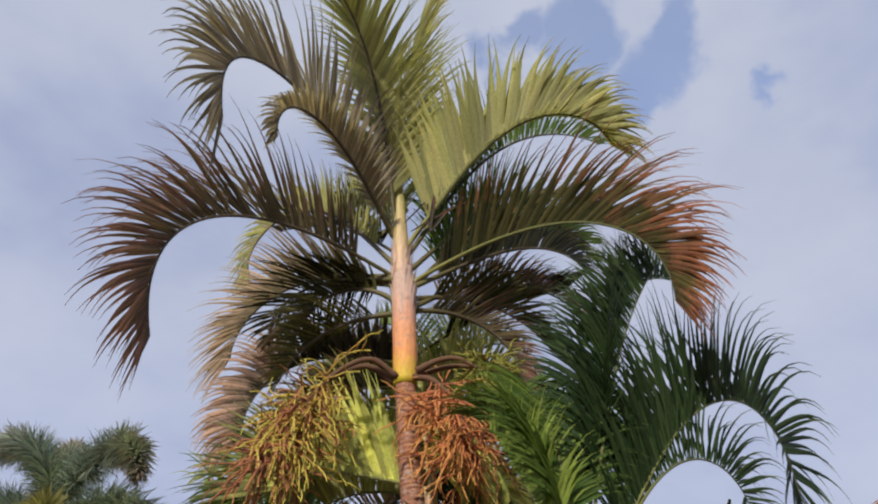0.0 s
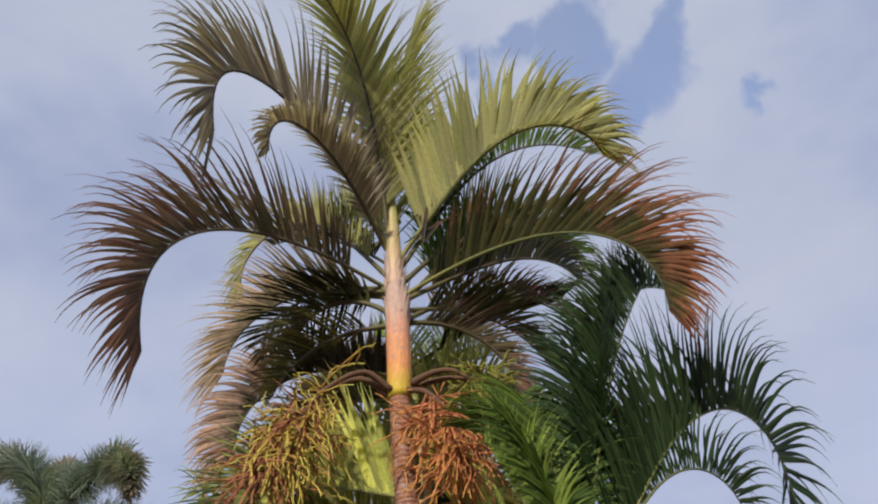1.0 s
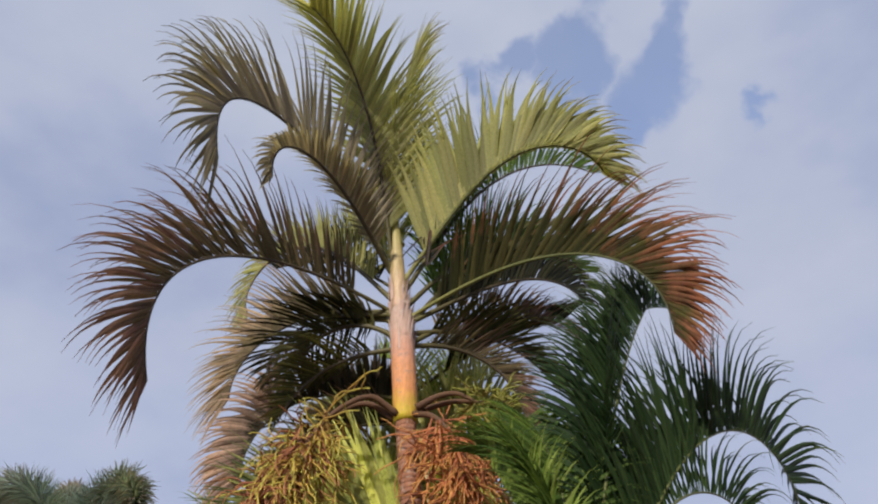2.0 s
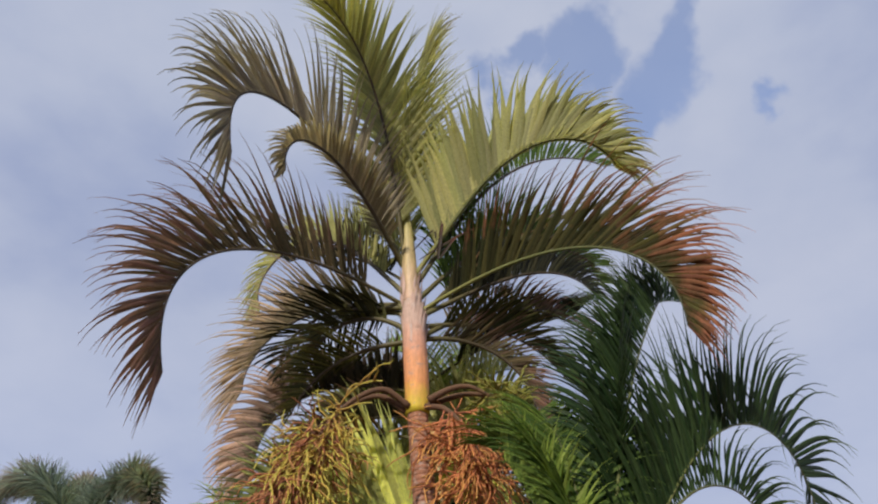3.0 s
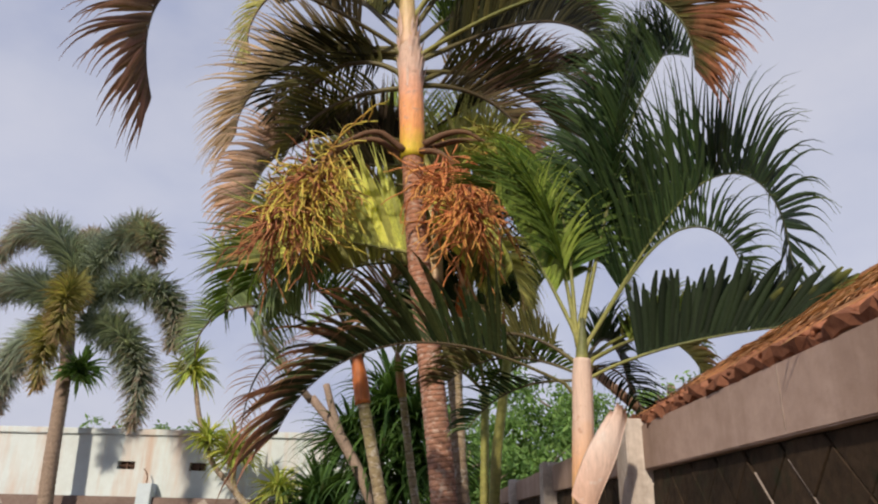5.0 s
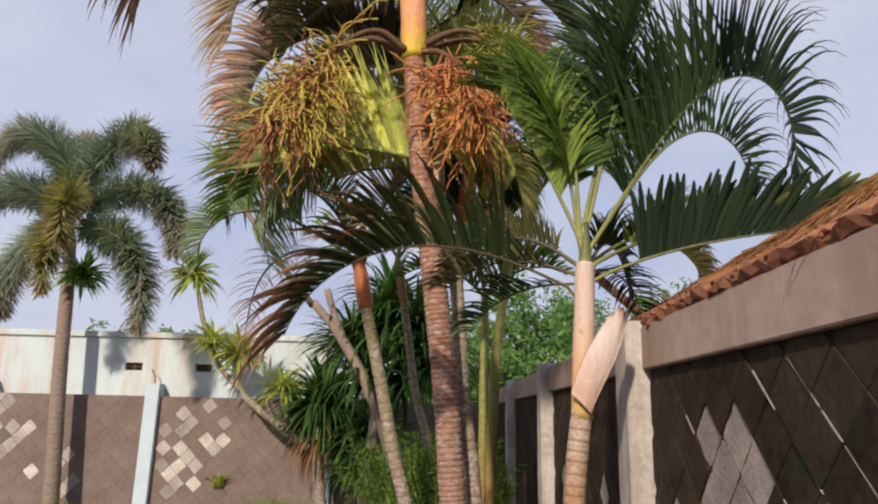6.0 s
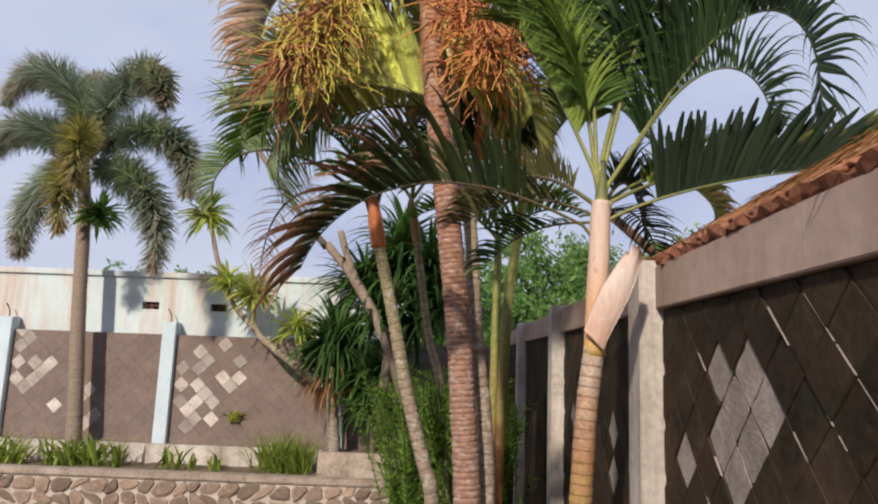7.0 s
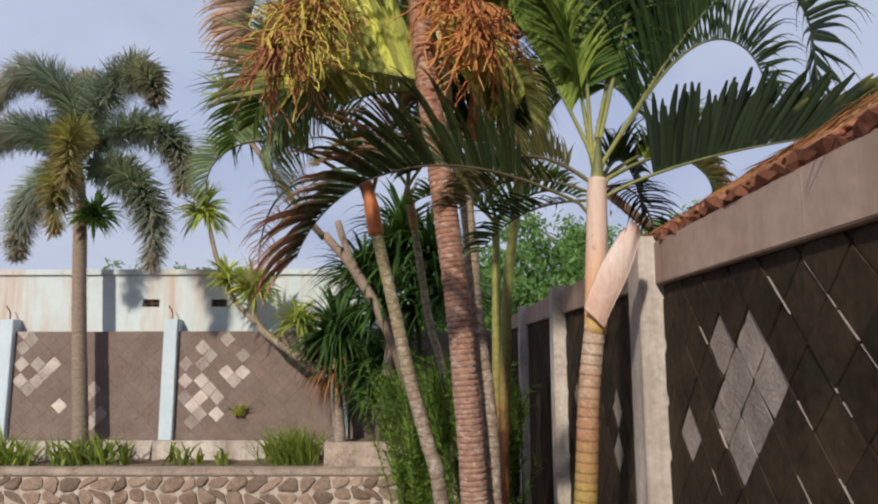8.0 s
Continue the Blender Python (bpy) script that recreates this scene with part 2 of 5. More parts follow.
STALK_LIGHT = stem_surface("stalk_light", [(0.0, (0.26, 0.26, 0.07)), (0.35, (0.13, 0.15, 0.04)), (1.0, (0.05, 0.06, 0.022))])
BARK_MAIN = stem_surface("bark_red_brown", [(0.0, (0.29, 0.195, 0.16)), (0.45, (0.31, 0.175, 0.13)), (0.8, (0.33, 0.155, 0.10)), (1.0, (0.36, 0.17, 0.10))], 3.0, 0.9, spots=(0.37, 0.30, 0.26), bump_strength=0.9, scars=(0.42, 0.34, 0.31), flecks=(0.44, 0.33, 0.28))
BARK_PALE = stem_surface("bark_pale", [(0.0, (0.24, 0.20, 0.17)), (0.6, (0.28, 0.21, 0.16)), (1.0, (0.26, 0.23, 0.11))], 3.0, 0.9, spots=(0.45, 0.42, 0.38), bump_strength=0.6, scars=(0.6, 0.55, 0.52), flecks=(0.44, 0.40, 0.36))
BARK_OLIVE = stem_surface("bark_olive_ochre", [(0.0, (0.34, 0.25, 0.06)), (0.30, (0.36, 0.15, 0.07)), (0.52, (0.36, 0.28, 0.07)), (0.76, (0.36, 0.19, 0.10)), (0.90, (0.42, 0.30, 0.22)), (1.0, (0.50, 0.42, 0.36))], 6.0, 0.7, bump_strength=0.6, scars=(0.5, 0.36, 0.28), flecks=(0.34, 0.17, 0.09))
BARK_RED = stem_surface("bark_red_green", [(0.0, (0.30, 0.11, 0.05)), (0.42, (0.30, 0.12, 0.05)), (0.6, (0.24, 0.21, 0.06)), (1.0, (0.26, 0.30, 0.07))], 3.0, 0.6)
BARK_GREY = stem_surface("bark_grey", [(0.0, (0.24, 0.19, 0.15)), (1.0, (0.28, 0.21, 0.17))], 4.0, 0.85, bump_strength=0.6)
SHAFT_MAIN = stem_surface("crownshaft_orange", [(0.0, (0.58, 0.46, 0.03)), (0.08, (0.66, 0.42, 0.06)), (0.20, (0.74, 0.32, 0.11)), (0.42, (0.68, 0.34, 0.22)), (0.62, (0.58, 0.40, 0.33)), (1.0, (0.52, 0.40, 0.33))], 5.0, 0.65, along=(1, 1, 0.3), bump_strength=0.6, grain=0.22, spots=(0.42, 0.26, 0.20))
SHAFT_YOUNG = stem_surface("crownshaft_young", [(0.0, (0.56, 0.36, 0.12)), (0.22, (0.64, 0.36, 0.20)), (0.45, (0.62, 0.45, 0.37)), (1.0, (0.56, 0.43, 0.36))], 9.0, 0.7, along=(1, 1, 0.1), spots=(0.46, 0.27, 0.19), bump_strength=0.5, grain=0.15)
SHAFT_TOP = stem_surface("crownshaft_pale", [(0.0, (0.55, 0.37, 0.27)), (0.45, (0.52, 0.40, 0.20)), (1.0, (0.36, 0.38, 0.10))], 4.0, 0.5, along=(1, 1, 0.15))
SHAFT_RED = stem_surface("crownshaft_red", [(0.0, (0.55, 0.17, 0.04)), (1.0, (0.50, 0.15, 0.05))], 4.0, 0.5, along=(1, 1, 0.15))
SHEATH_PALE = stem_surface("sheath_pale", [(0.0, (0.56, 0.36, 0.28)), (0.35, (0.60, 0.42, 0.35)), (0.7, (0.62, 0.50, 0.45)), (0.92, (0.58, 0.44, 0.38)), (1.0, (0.36, 0.21, 0.15))], 7.0, 0.75, along=(1, 1, 0.2), grain=0.2, spots=(0.60, 0.52, 0.48), bump_strength=0.5)
STRAND_YELLOW = stem_surface("strand_yellow", [(0.0, (0.30, 0.13, 0.04)), (0.35, (0.52, 0.36, 0.06)), (1.0, (0.58, 0.55, 0.09))], 8.0, 0.6)
STRAND_RED = stem_surface("strand_red", [(0.0, (0.34, 0.11, 0.05)), (0.5, (0.60, 0.22, 0.08)), (1.0, (0.66, 0.36, 0.09))], 8.0, 0.65)
STRAND_BROWN = stem_surface("strand_brown", [(0.0, (0.22, 0.08, 0.04)), (0.5, (0.40, 0.15, 0.07)), (1.0, (0.48, 0.24, 0.09))], 8.0, 0.8)
STALK_FRUIT = stem_surface("stalk_fruit", [(0.0, (0.11, 0.055, 0.03)), (1.0, (0.15, 0.08, 0.04))], 8.0, 0.8)
STRAND_GREEN = stem_surface("strand_green", [(0.0, (0.20, 0.13, 0.04)), (0.4, (0.26, 0.26, 0.04)), (1.0, (0.30, 0.32, 0.05))], 8.0, 0.6)

CONCRETE = rough_surface("concrete_weathered", (0.33, 0.235, 0.195), (0.45, 0.335, 0.285), 1.6, 0.9, 0.35, streak=(0.28, 0.195, 0.155))
CONCRETE_PALE = rough_surface("concrete_pale", (0.36, 0.31, 0.28), (0.66, 0.60, 0.56), 2.6, 0.9, 0.35, streak=(0.24, 0.19, 0.16))
PLASTER = rough_surface("plaster_white", (0.50, 0.555, 0.57), (0.58, 0.66, 0.69), 0.7, 0.85, 0.12, streak=(0.50, 0.36, 0.29))
PILASTER_WHITE = rough_surface("pilaster_white", (0.46, 0.54, 0.61), (0.55, 0.64, 0.72), 1.2, 0.85, 0.12)
MORTAR = rough_surface("mortar", (0.36, 0.30, 0.265), (0.54, 0.47, 0.42), 2.0, 0.95, 0.4)
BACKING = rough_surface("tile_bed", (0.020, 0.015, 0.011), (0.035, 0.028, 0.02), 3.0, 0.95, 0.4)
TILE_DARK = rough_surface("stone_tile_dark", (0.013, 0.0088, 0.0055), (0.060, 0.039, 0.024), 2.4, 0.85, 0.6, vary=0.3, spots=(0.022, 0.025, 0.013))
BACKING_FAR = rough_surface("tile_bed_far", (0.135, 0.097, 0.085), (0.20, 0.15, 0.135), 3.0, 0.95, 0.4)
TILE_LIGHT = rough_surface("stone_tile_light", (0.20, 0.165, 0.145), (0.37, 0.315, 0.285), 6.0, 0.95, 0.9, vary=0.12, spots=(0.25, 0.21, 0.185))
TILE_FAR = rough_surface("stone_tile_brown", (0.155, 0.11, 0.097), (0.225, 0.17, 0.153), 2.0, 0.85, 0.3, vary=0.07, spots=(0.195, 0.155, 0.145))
TILE_FAR_LIGHT = rough_surface("stone_tile_pale", (0.32, 0.255, 0.23), (0.56, 0.505, 0.47), 3.5, 0.85, 0.3, vary=0.4)
MORTAR_OLD = rough_surface("mortar_old", (0.22, 0.17, 0.14), (0.44, 0.36, 0.31), 3.0, 0.95, 0.6, spots=(0.16, 0.15, 0.07))
RUBBLE = rough_surface("rubble_stone", (0.16, 0.11, 0.085), (0.34, 0.25, 0.20), 2.2, 0.9, 0.5, vary=0.45)
ROOF_TILE = rough_surface("roof_clay", (0.24, 0.09, 0.05), (0.45, 0.20, 0.12), 4.0, 0.9, 0.4, vary=0.45, spots=(0.12, 0.065, 0.045))
TIMBER = rough_surface("timber_dark", (0.05, 0.032, 0.022), (0.10, 0.07, 0.05), 5.0, 0.8, 0.3)
POLE_WOOD = rough_surface("pole_wood", (0.20, 0.12, 0.08), (0.33, 0.22, 0.16), 5.0, 0.8, 0.3)
RUST = rough_surface("rusty_steel", (0.10, 0.05, 0.03), (0.2, 0.10, 0.06), 8.0, 0.8, 0.3)
SOIL = rough_surface("soil_ground", (0.09, 0.065, 0.045), (0.20, 0.15, 0.11), 1.2, 0.95, 0.6, spots=(0.10, 0.12, 0.04))
VENT_DARK = rough_surface("vent_block", (0.10, 0.06, 0.045), (0.2, 0.12, 0.09), 5.0, 0.9, 0.3)


# ---- mesh helpers ----
def mesh_ob(name, verts, faces, mat, parent=None, label="", uvs=None, smooth=False):
    me = bpy.data.meshes.new(name)
    me.from_pydata([tuple(map(float, v)) for v in verts], [], faces)
    me.materials.append(mat)
    if uvs is not None:
        layer = me.uv_layers.new(name="map")
        idx = np.zeros(len(me.loops), dtype=np.int32)
        me.loops.foreach_get("vertex_index", idx)
        layer.data.foreach_set("uv", np.asarray(uvs, dtype=np.float32)[idx].ravel())
    if smooth:
        me.polygons.foreach_set("use_smooth", np.ones(len(me.polygons), dtype=bool))
    me.update()
    ob = new(name, me)
    ob.parent = parent
    if label:
        ob["label"] = label
    return ob


def part(name, bm, mat, parent, label=""):
    me = bpy.data.meshes.new(name)
    bm.to_mesh(me)
    bm.free()
    me.materials.append(mat)
    ob = new(name, me)
    ob.parent = parent
    if label:
        ob["label"] = label
    return ob


def box_bm(boxes, bevel=0.0):
    bm = bmesh.new()
    for x0, x1, y0, y1, z0, z1 in boxes:
        m = Matrix.Translation(((x0 + x1) / 2, (y0 + y1) / 2, (z0 + z1) / 2)) @ Matrix.Diagonal((x1 - x0, y1 - y0, z1 - z0, 1))
        bmesh.ops.create_cube(bm, size=1, matrix=m)
    if bevel:
        bmesh.ops.bevel(bm, geom=bm.edges[:], offset=bevel, segments=2, affect="EDGES")
    return bm


def empty(name, at=(0, 0, 0)):
    ob = new(name)
    ob.location = at
    ob.empty_display_size = 0.2
    return ob


def smooth_path(points, per=6):
    """Catmull-Rom through the points."""
    p = np.array(points, float)
    p = np.vstack([2 * p[0] - p[1], p, 2 * p[-1] - p[-2]])
    out = []
    for i in range(1, len(p) - 2):
        for k in range(per):
            t = k / per
            a, b, c, d = p[i - 1], p[i], p[i + 1], p[i + 2]
            out.append(0.5 * (2 * b + (c - a) * t + (2 * a - 5 * b + 4 * c - d) * t * t + (3 * b - a - 3 * c + d) * t**3))
    out.append(p[-2])
    return np.array(out)


def tube_data(path, radii, sides=8, rough=0.0, rng=None, cap=True):
    path = np.asarray(path, float)
    radii = np.broadcast_to(np.asarray(radii, float), (len(path),))
    tan = np.gradient(path, axis=0)
    tan /= np.linalg.norm(tan, axis=1)[:, None] + 1e-9
    ref = np.array([0.31, 0.95, 0.05]) if abs(tan[0][1]) < 0.9 else np.array([1.0, 0, 0])
    a = np.cross(tan, ref)
    a /= np.linalg.norm(a, axis=1)[:, None] + 1e-9
    b = np.cross(tan, a)
    ang = np.linspace(0, 2 * np.pi, sides, endpoint=False)
    ring = np.cos(ang)[None, :, None] * a[:, None] + np.sin(ang)[None, :, None] * b[:, None]
    r = radii[:, None, None] * np.ones((1, sides, 1))
    if rough:
        r = r * (1 + rough * rng.standard_normal((len(path), sides, 1)))
    verts = (path[:, None] + ring * r).reshape(-1, 3)
    n = len(path)
    faces = []
    for i in range(n - 1):
        for k in range(sides):
            k2 = (k + 1) % sides
            faces.append((i * sides + k, i * sides + k2, (i + 1) * sides + k2, (i + 1) * sides + k))
    if cap:
        faces.append(tuple(range(sides))[::-1])
        faces.append(tuple((n - 1) * sides + k for k in range(sides)))
    uv = np.stack([np.tile(np.linspace(0, 1, sides), n), np.repeat(np.linspace(0, 1, n), sides)], 1)
    return verts, faces, uv


class Bag:
    """Collects geometry for one mesh."""

    def __init__(self):
        self.v, self.f, self.u, self.n = [], [], [], 0

    def add(self, verts, faces, uv):
        self.v.append(np.asarray(verts, float))
        self.u.append(np.asarray(uv, float))
        self.f += [tuple(i + self.n for i in f) for f in faces]
        self.n += len(verts)

    def make(self, name, mat, parent=None, label="", smooth=False):
        return mesh_ob(name, np.vstack(self.v), self.f, mat, parent, label, np.vstack(self.u), smooth)


# ---- leaf and frond builders ----
def strip(start, way, length, width, droop, side, v=0.0, stations=9, profile=None, fold=0.6, curl=0.0, late=1.8):
    """One leaflet: a folded strip that bends under its weight. side: unit vector across it."""
    prof = profile or POINTED
    pts, d, p = [], np.array(way, float), np.array(start, float)
    step = length / (stations - 1)
    for i in range(stations):
        pts.append(p.copy())
        d = d + np.array([0, 0, -1.0]) * droop * 1.15 * ((i + 0.5) / stations) ** late + curl * side * (i / stations)
        d /= np.linalg.norm(d)
        p = p + d * step
    pts = np.array(pts)
    tan = np.gradient(pts, axis=0)
    tan /= np.linalg.norm(tan, axis=1)[:, None]
    s = np.cross(tan, np.cross(side, tan))
    s /= np.linalg.norm(s, axis=1)[:, None] + 1e-9
    nrm = np.cross(s, tan)
    w = width * 0.5 * np.array(prof)[:, None]
    left, right = pts + s * w + nrm * w * fold, pts - s * w + nrm * w * fold
    verts = np.stack([left, pts, right], 1).reshape(-1, 3)
    faces = []
    for i in range(stations - 1):
        a, b = 3 * i, 3 * i + 3
        faces += [(a, a + 1, b + 1, b), (a + 1, a + 2, b + 2, b + 1)]
    u = np.linspace(0, 1, stations)
    uv = np.stack([np.repeat(u, 3), np.full(3 * stations, v)], 1)
    return verts, faces, uv


POINTED = (0.5, 0.85, 1.0, 1.0, 0.93, 0.74, 0.45, 0.2, 0.03)
THREAD = (0.55, 0.9, 1.0, 0.98, 0.84, 0.58, 0.32, 0.17, 0.06)
FUSED = (1.0, 1.15, 1.15, 1.05, 0.85, 0.58, 0.32, 0.14, 0.03)
JAGGED = (0.5, 0.75, 0.9, 1.0, 1.05, 1.08, 1.0, 0.8, 0.35)


def spine(base, az, e0, bend, length, twist, power=1.5, n=40):
    s = (np.arange(n) + 0.5) / n
    e, a = np.radians(e0 - bend * s**power), np.radians(az + twist * s**power)
    tan = np.stack([np.cos(e) * np.cos(a), np.cos(e) * np.sin(a), np.sin(e)], 1)
    pts = np.vstack([base, np.array(base) + np.cumsum(tan * length / n, 0)])
    up = np.stack([-np.sin(e) * np.cos(a), -np.sin(e) * np.sin(a), np.cos(e)], 1)
    across = np.stack([np.sin(a), -np.cos(a), 0 * a], 1)
    return pts, tan, up, across


def frond(palm, base, az, e0, bend, length, twist, power, mat, stalk, leaf=0.7, width=0.045, pairs=34, vee=45, droop=0.25,
          bare=0.12, single=False, tips=POINTED, seed=1, thick=0.016, label="", ragged=0.12, lean0=62, lean1=50, close=78, root=None, foot=0.55, end=0.62, late=1.8):
    """A feather frond: an arched stalk with leaflets in a raised V on both sides."""
    rng = np.random.default_rng(seed)
    pts, tan, up, across = spine(base, az, e0, bend, length, twist, power)
    s = np.linspace(0, 1, len(pts))
    line, girth = pts, thick * (1 - 0.85 * s) + 0.002
    if root:  # the stalk's foot sits in the crown
        heel = np.array([root[0], root[1], base[2] - 0.16])
        line = np.vstack([heel, heel * 0.45 + pts[0] * 0.55 + (0, 0, 0.02), pts])
        girth = np.r_[thick * 1.9, thick * 1.35, girth]
    vs, fs, us = tube_data(line, girth, 7)
    fr = mesh_ob("frond", vs, fs, stalk, palm, label, us, True)
    bag = Bag()
    for i in range(pairs):
        q = bare + (1 - bare) * (i + 0.5) / pairs
        k = min(int(q * 40), 39)
        env = (foot + (1 - foot) * min(1, (q - bare) / 0.22)) * (1 - end * max(0, (q - 0.40) / 0.60) ** 1.3)
        for sg in (-1, 1):
            if rng.random() < ragged * 0.35:
                continue
            qq = q + rng.normal(0, 0.15 / pairs)
            kk = min(max(int(qq * 40), 0), 39)
            f = qq * 40 - kk
            start = pts[kk] + (pts[kk + 1] - pts[kk]) * f
            lean = radians(lean0 + (lean1 - lean0) * q + rng.normal(0, 2.2))
            v = radians(vee + (close - vee) * min(1, max(0, (q - 0.25) / 0.5)) + rng.normal(0, 4))
            way = tan[k] * math.cos(lean) + (across[k] * sg * math.cos(v) + up[k] * math.sin(v)) * math.sin(lean)
            side = np.cross(way, up[k] * math.cos(v) - across[k] * sg * math.sin(v))
            side /= np.linalg.norm(side)
            ln = leaf * env * (1 + max(-0.4, min(0.25, rng.normal(0, ragged * 0.6))))
            verts, faces, uv = strip(start, way, ln, width * (0.75 + 0.25 * env) * rng.uniform(0.85, 1.1), droop * (0.7 + 0.8 * q) * rng.uniform(0.75, 1.3), side, qq, profile=tips,
                                     curl=rng.normal(0, 0.03), late=late)
            if single:
                mesh_ob("leaflet", verts, faces, mat, fr, "", uv, True)
            else:
                bag.add(verts, faces, uv)
    if not single:
        tagged(bag.make("foliage", mat, fr, "", True), kind="stuff")
    return fr


def ringed_trunk(palm, points, radii, mat, ring=0.05, depth=0.05, sides=14, seed=3, name="trunk", label=""):
    """A trunk with raised leaf-scar rings at uneven steps."""
    rng = np.random.default_rng(seed)
    path = smooth_path(points, 8)
    seg = np.r_[0, np.cumsum(np.linalg.norm(np.diff(path, axis=0), axis=1))]
    total = seg[-1]
    rr = np.interp(np.linspace(0, 1, len(path)), np.linspace(0, 1, len(radii)), radii)
    stops, at = [], 0.0
    while at < total:
        h = ring * rng.uniform(0.75, 1.25)
        stops += [(at, 1.0 - depth), (at + h * 0.22, 1.0 + depth * rng.uniform(0.4, 1.0)), (at + h * 0.8, 1.0)]
        at += h
    d = np.array([min(a, total) for a, _ in stops])
    k = np.array([b for _, b in stops])
    p = np.stack([np.interp(d, seg, path[:, c]) for c in range(3)], 1)
    r = np.interp(d, seg, rr) * k
    keep = np.r_[True, np.diff(d) > 1e-4]
    vs, fs, us = tube_data(p[keep], r[keep], sides, 0.018, rng)
    us[:, 0] = np.repeat(np.array([(0.0, 0.3, 0.9)[q % 3] for q in range(len(d))])[keep], sides)
    return mesh_ob(name, vs, fs, mat, palm, label, us, True)


def shaft(palm, points, radii, mat, name="crownshaft", label="", sides=14):
    path = smooth_path(points, 6)
    rr = np.interp(np.linspace(0, 1, len(path)), np.linspace(0, 1, len(radii)), radii)
    vs, fs, us = tube_data(path, rr, sides)
    return mesh_ob(name, vs, fs, mat, palm, label, us, True)


def fruit_stalk(palm, points, start, count, mat, label, seed, strand=0.35, down=0.35, spread=0.6, girth=0.0062, lower=0.55):
    """A dark flower stalk that leaves the trunk and breaks into many stiff, kinked, hanging strands."""
    rng = np.random.default_rng(seed)
    path = smooth_path(points, 6)
    vs, fs, us = tube_data(path, np.linspace(0.026, 0.011, len(path)), 7, 0.06, rng)
    stalk = mesh_ob("fruit_stalk", vs, fs, STALK_FRUIT, palm, "", us, True)
    bag = Bag()
    ahead = path[-1] - path[-4]
    ahead /= np.linalg.norm(ahead)

    def wander(p, d, n, step, sag, kink):
        pts = [p]
        for j in range(n):
            pts.append(pts[-1] + d * step)
            d = d + np.array([0, 0, -sag]) + rng.normal(0, kink, 3)
            d /= np.linalg.norm(d)
        return pts, d

    for i in range(count):
        q = start + (1 - start) * rng.random()
        p = path[min(int(q * len(path)), len(path) - 1)] + rng.normal(0, 0.015, 3)
        dr = rng.normal(0, 1, 3) * spread + ahead * 0.5 - np.array([0, 0, lower])
        dr /= np.linalg.norm(dr)
        n = 7
        line, tip = wander(p, dr, n, strand * rng.uniform(0.10, 0.17), down * 0.5, 0.16)
        bag.add(*tube_data(smooth_path(line, 2), np.linspace(girth * 1.25, girth * 0.75, 2 * n + 1), 5, cap=False))
        for k in (1, 2, 3, 4, 5, 6):
            e = dr * 0.8 + rng.normal(0, 0.45, 3)
            e /= np.linalg.norm(e)
            twig, tip = wander(line[k], e, 5, strand * rng.uniform(0.08, 0.16), down * 0.6, 0.24)
            bag.add(*tube_data(smooth_path(twig, 2), np.linspace(girth, girth * 0.6, 11), 5, cap=False))
    tagged(bag.make("inflorescence", mat, stalk, label, True), kind="stuff")
    return stalk


def rosette(plant, centre, count, length, width, mat, up=(0, 0, 1), droop=0.5, seed=1, low=-0.5, name="rosette", label=""):
    """A head of strap leaves round a stem's end."""
    rng = np.random.default_rng(seed)
    bag = Bag()
    up = np.array(up, float) / np.linalg.norm(up)
    for i in range(count):
        a, h = rng.uniform(0, 2 * np.pi), rng.uniform(low, 1.0)
        flat = np.array([math.cos(a), math.sin(a), 0])
        way = flat * math.sqrt(max(0.05, 1 - min(h, 0.95) ** 2)) + up * h
        way /= np.linalg.norm(way)
        side = np.cross(way, up)
        side /= np.linalg.norm(side) + 1e-9
        bag.add(*strip(np.array(centre) + way * 0.03 + up * rng.uniform(-0.12, 0.05), way, length * rng.uniform(0.7, 1.1), width * rng.uniform(0.8, 1.15), droop * rng.uniform(0.4, 1.3), side, rng.uniform(0, 0.6)))
    return bag.make(name, mat, plant, label, True)


# ---- ground ----
def ground_height(x, y):
    t = min(max((y - 2.5) / 8.5, 0), 1)
    return -1.2 * t * t * (3 - 2 * t)


def build_ground():
    xs = [-900, -200, -60, -25] + [-14 + i for i in range(29)] + [25, 60, 200, 900]
    ys = [-900, -200, -60, -20] + [-8 + i * 0.8 for i in range(32)] + [30, 60, 200, 900]
    rng = np.random.default_rng(5)
    verts = [(x, y, ground_height(x, y) + (rng.normal(0, 0.012) if abs(x) < 20 and abs(y) < 20 else 0)) for y in ys for x in xs]
    n = len(xs)
    faces = [(j * n + i, j * n + i + 1, (j + 1) * n + i + 1, (j + 1) * n + i) for j in range(len(ys) - 1) for i in range(n - 1)]
    g = mesh_ob("ground", verts, faces, SOIL, smooth=True)
    tagged(g, "bare brown soil ground falling away under the palms", "ground", kind="structure")


build_ground()


# ---- walls ----
def clip_poly(poly, lo, hi):
    """A polygon cut to the rectangle lo..hi."""
    for axis in (0, 1):
        for bound, sg in ((lo[axis], 1), (hi[axis], -1)):
            out = []
            for i in range(len(poly)):
                a, b = poly[i], poly[(i + 1) % len(poly)]
                ia, ib = sg * (a[axis] - bound) >= 0, sg * (b[axis] - bound) >= 0
                if ia:
                    out.append(a)
                if ia != ib:
                    t = (bound - a[axis]) / (b[axis] - a[axis])
                    out.append((a[0] + t * (b[0] - a[0]), a[1] + t * (b[1] - a[1])))
            poly = out
            if len(poly) < 3:
                return []
    return poly


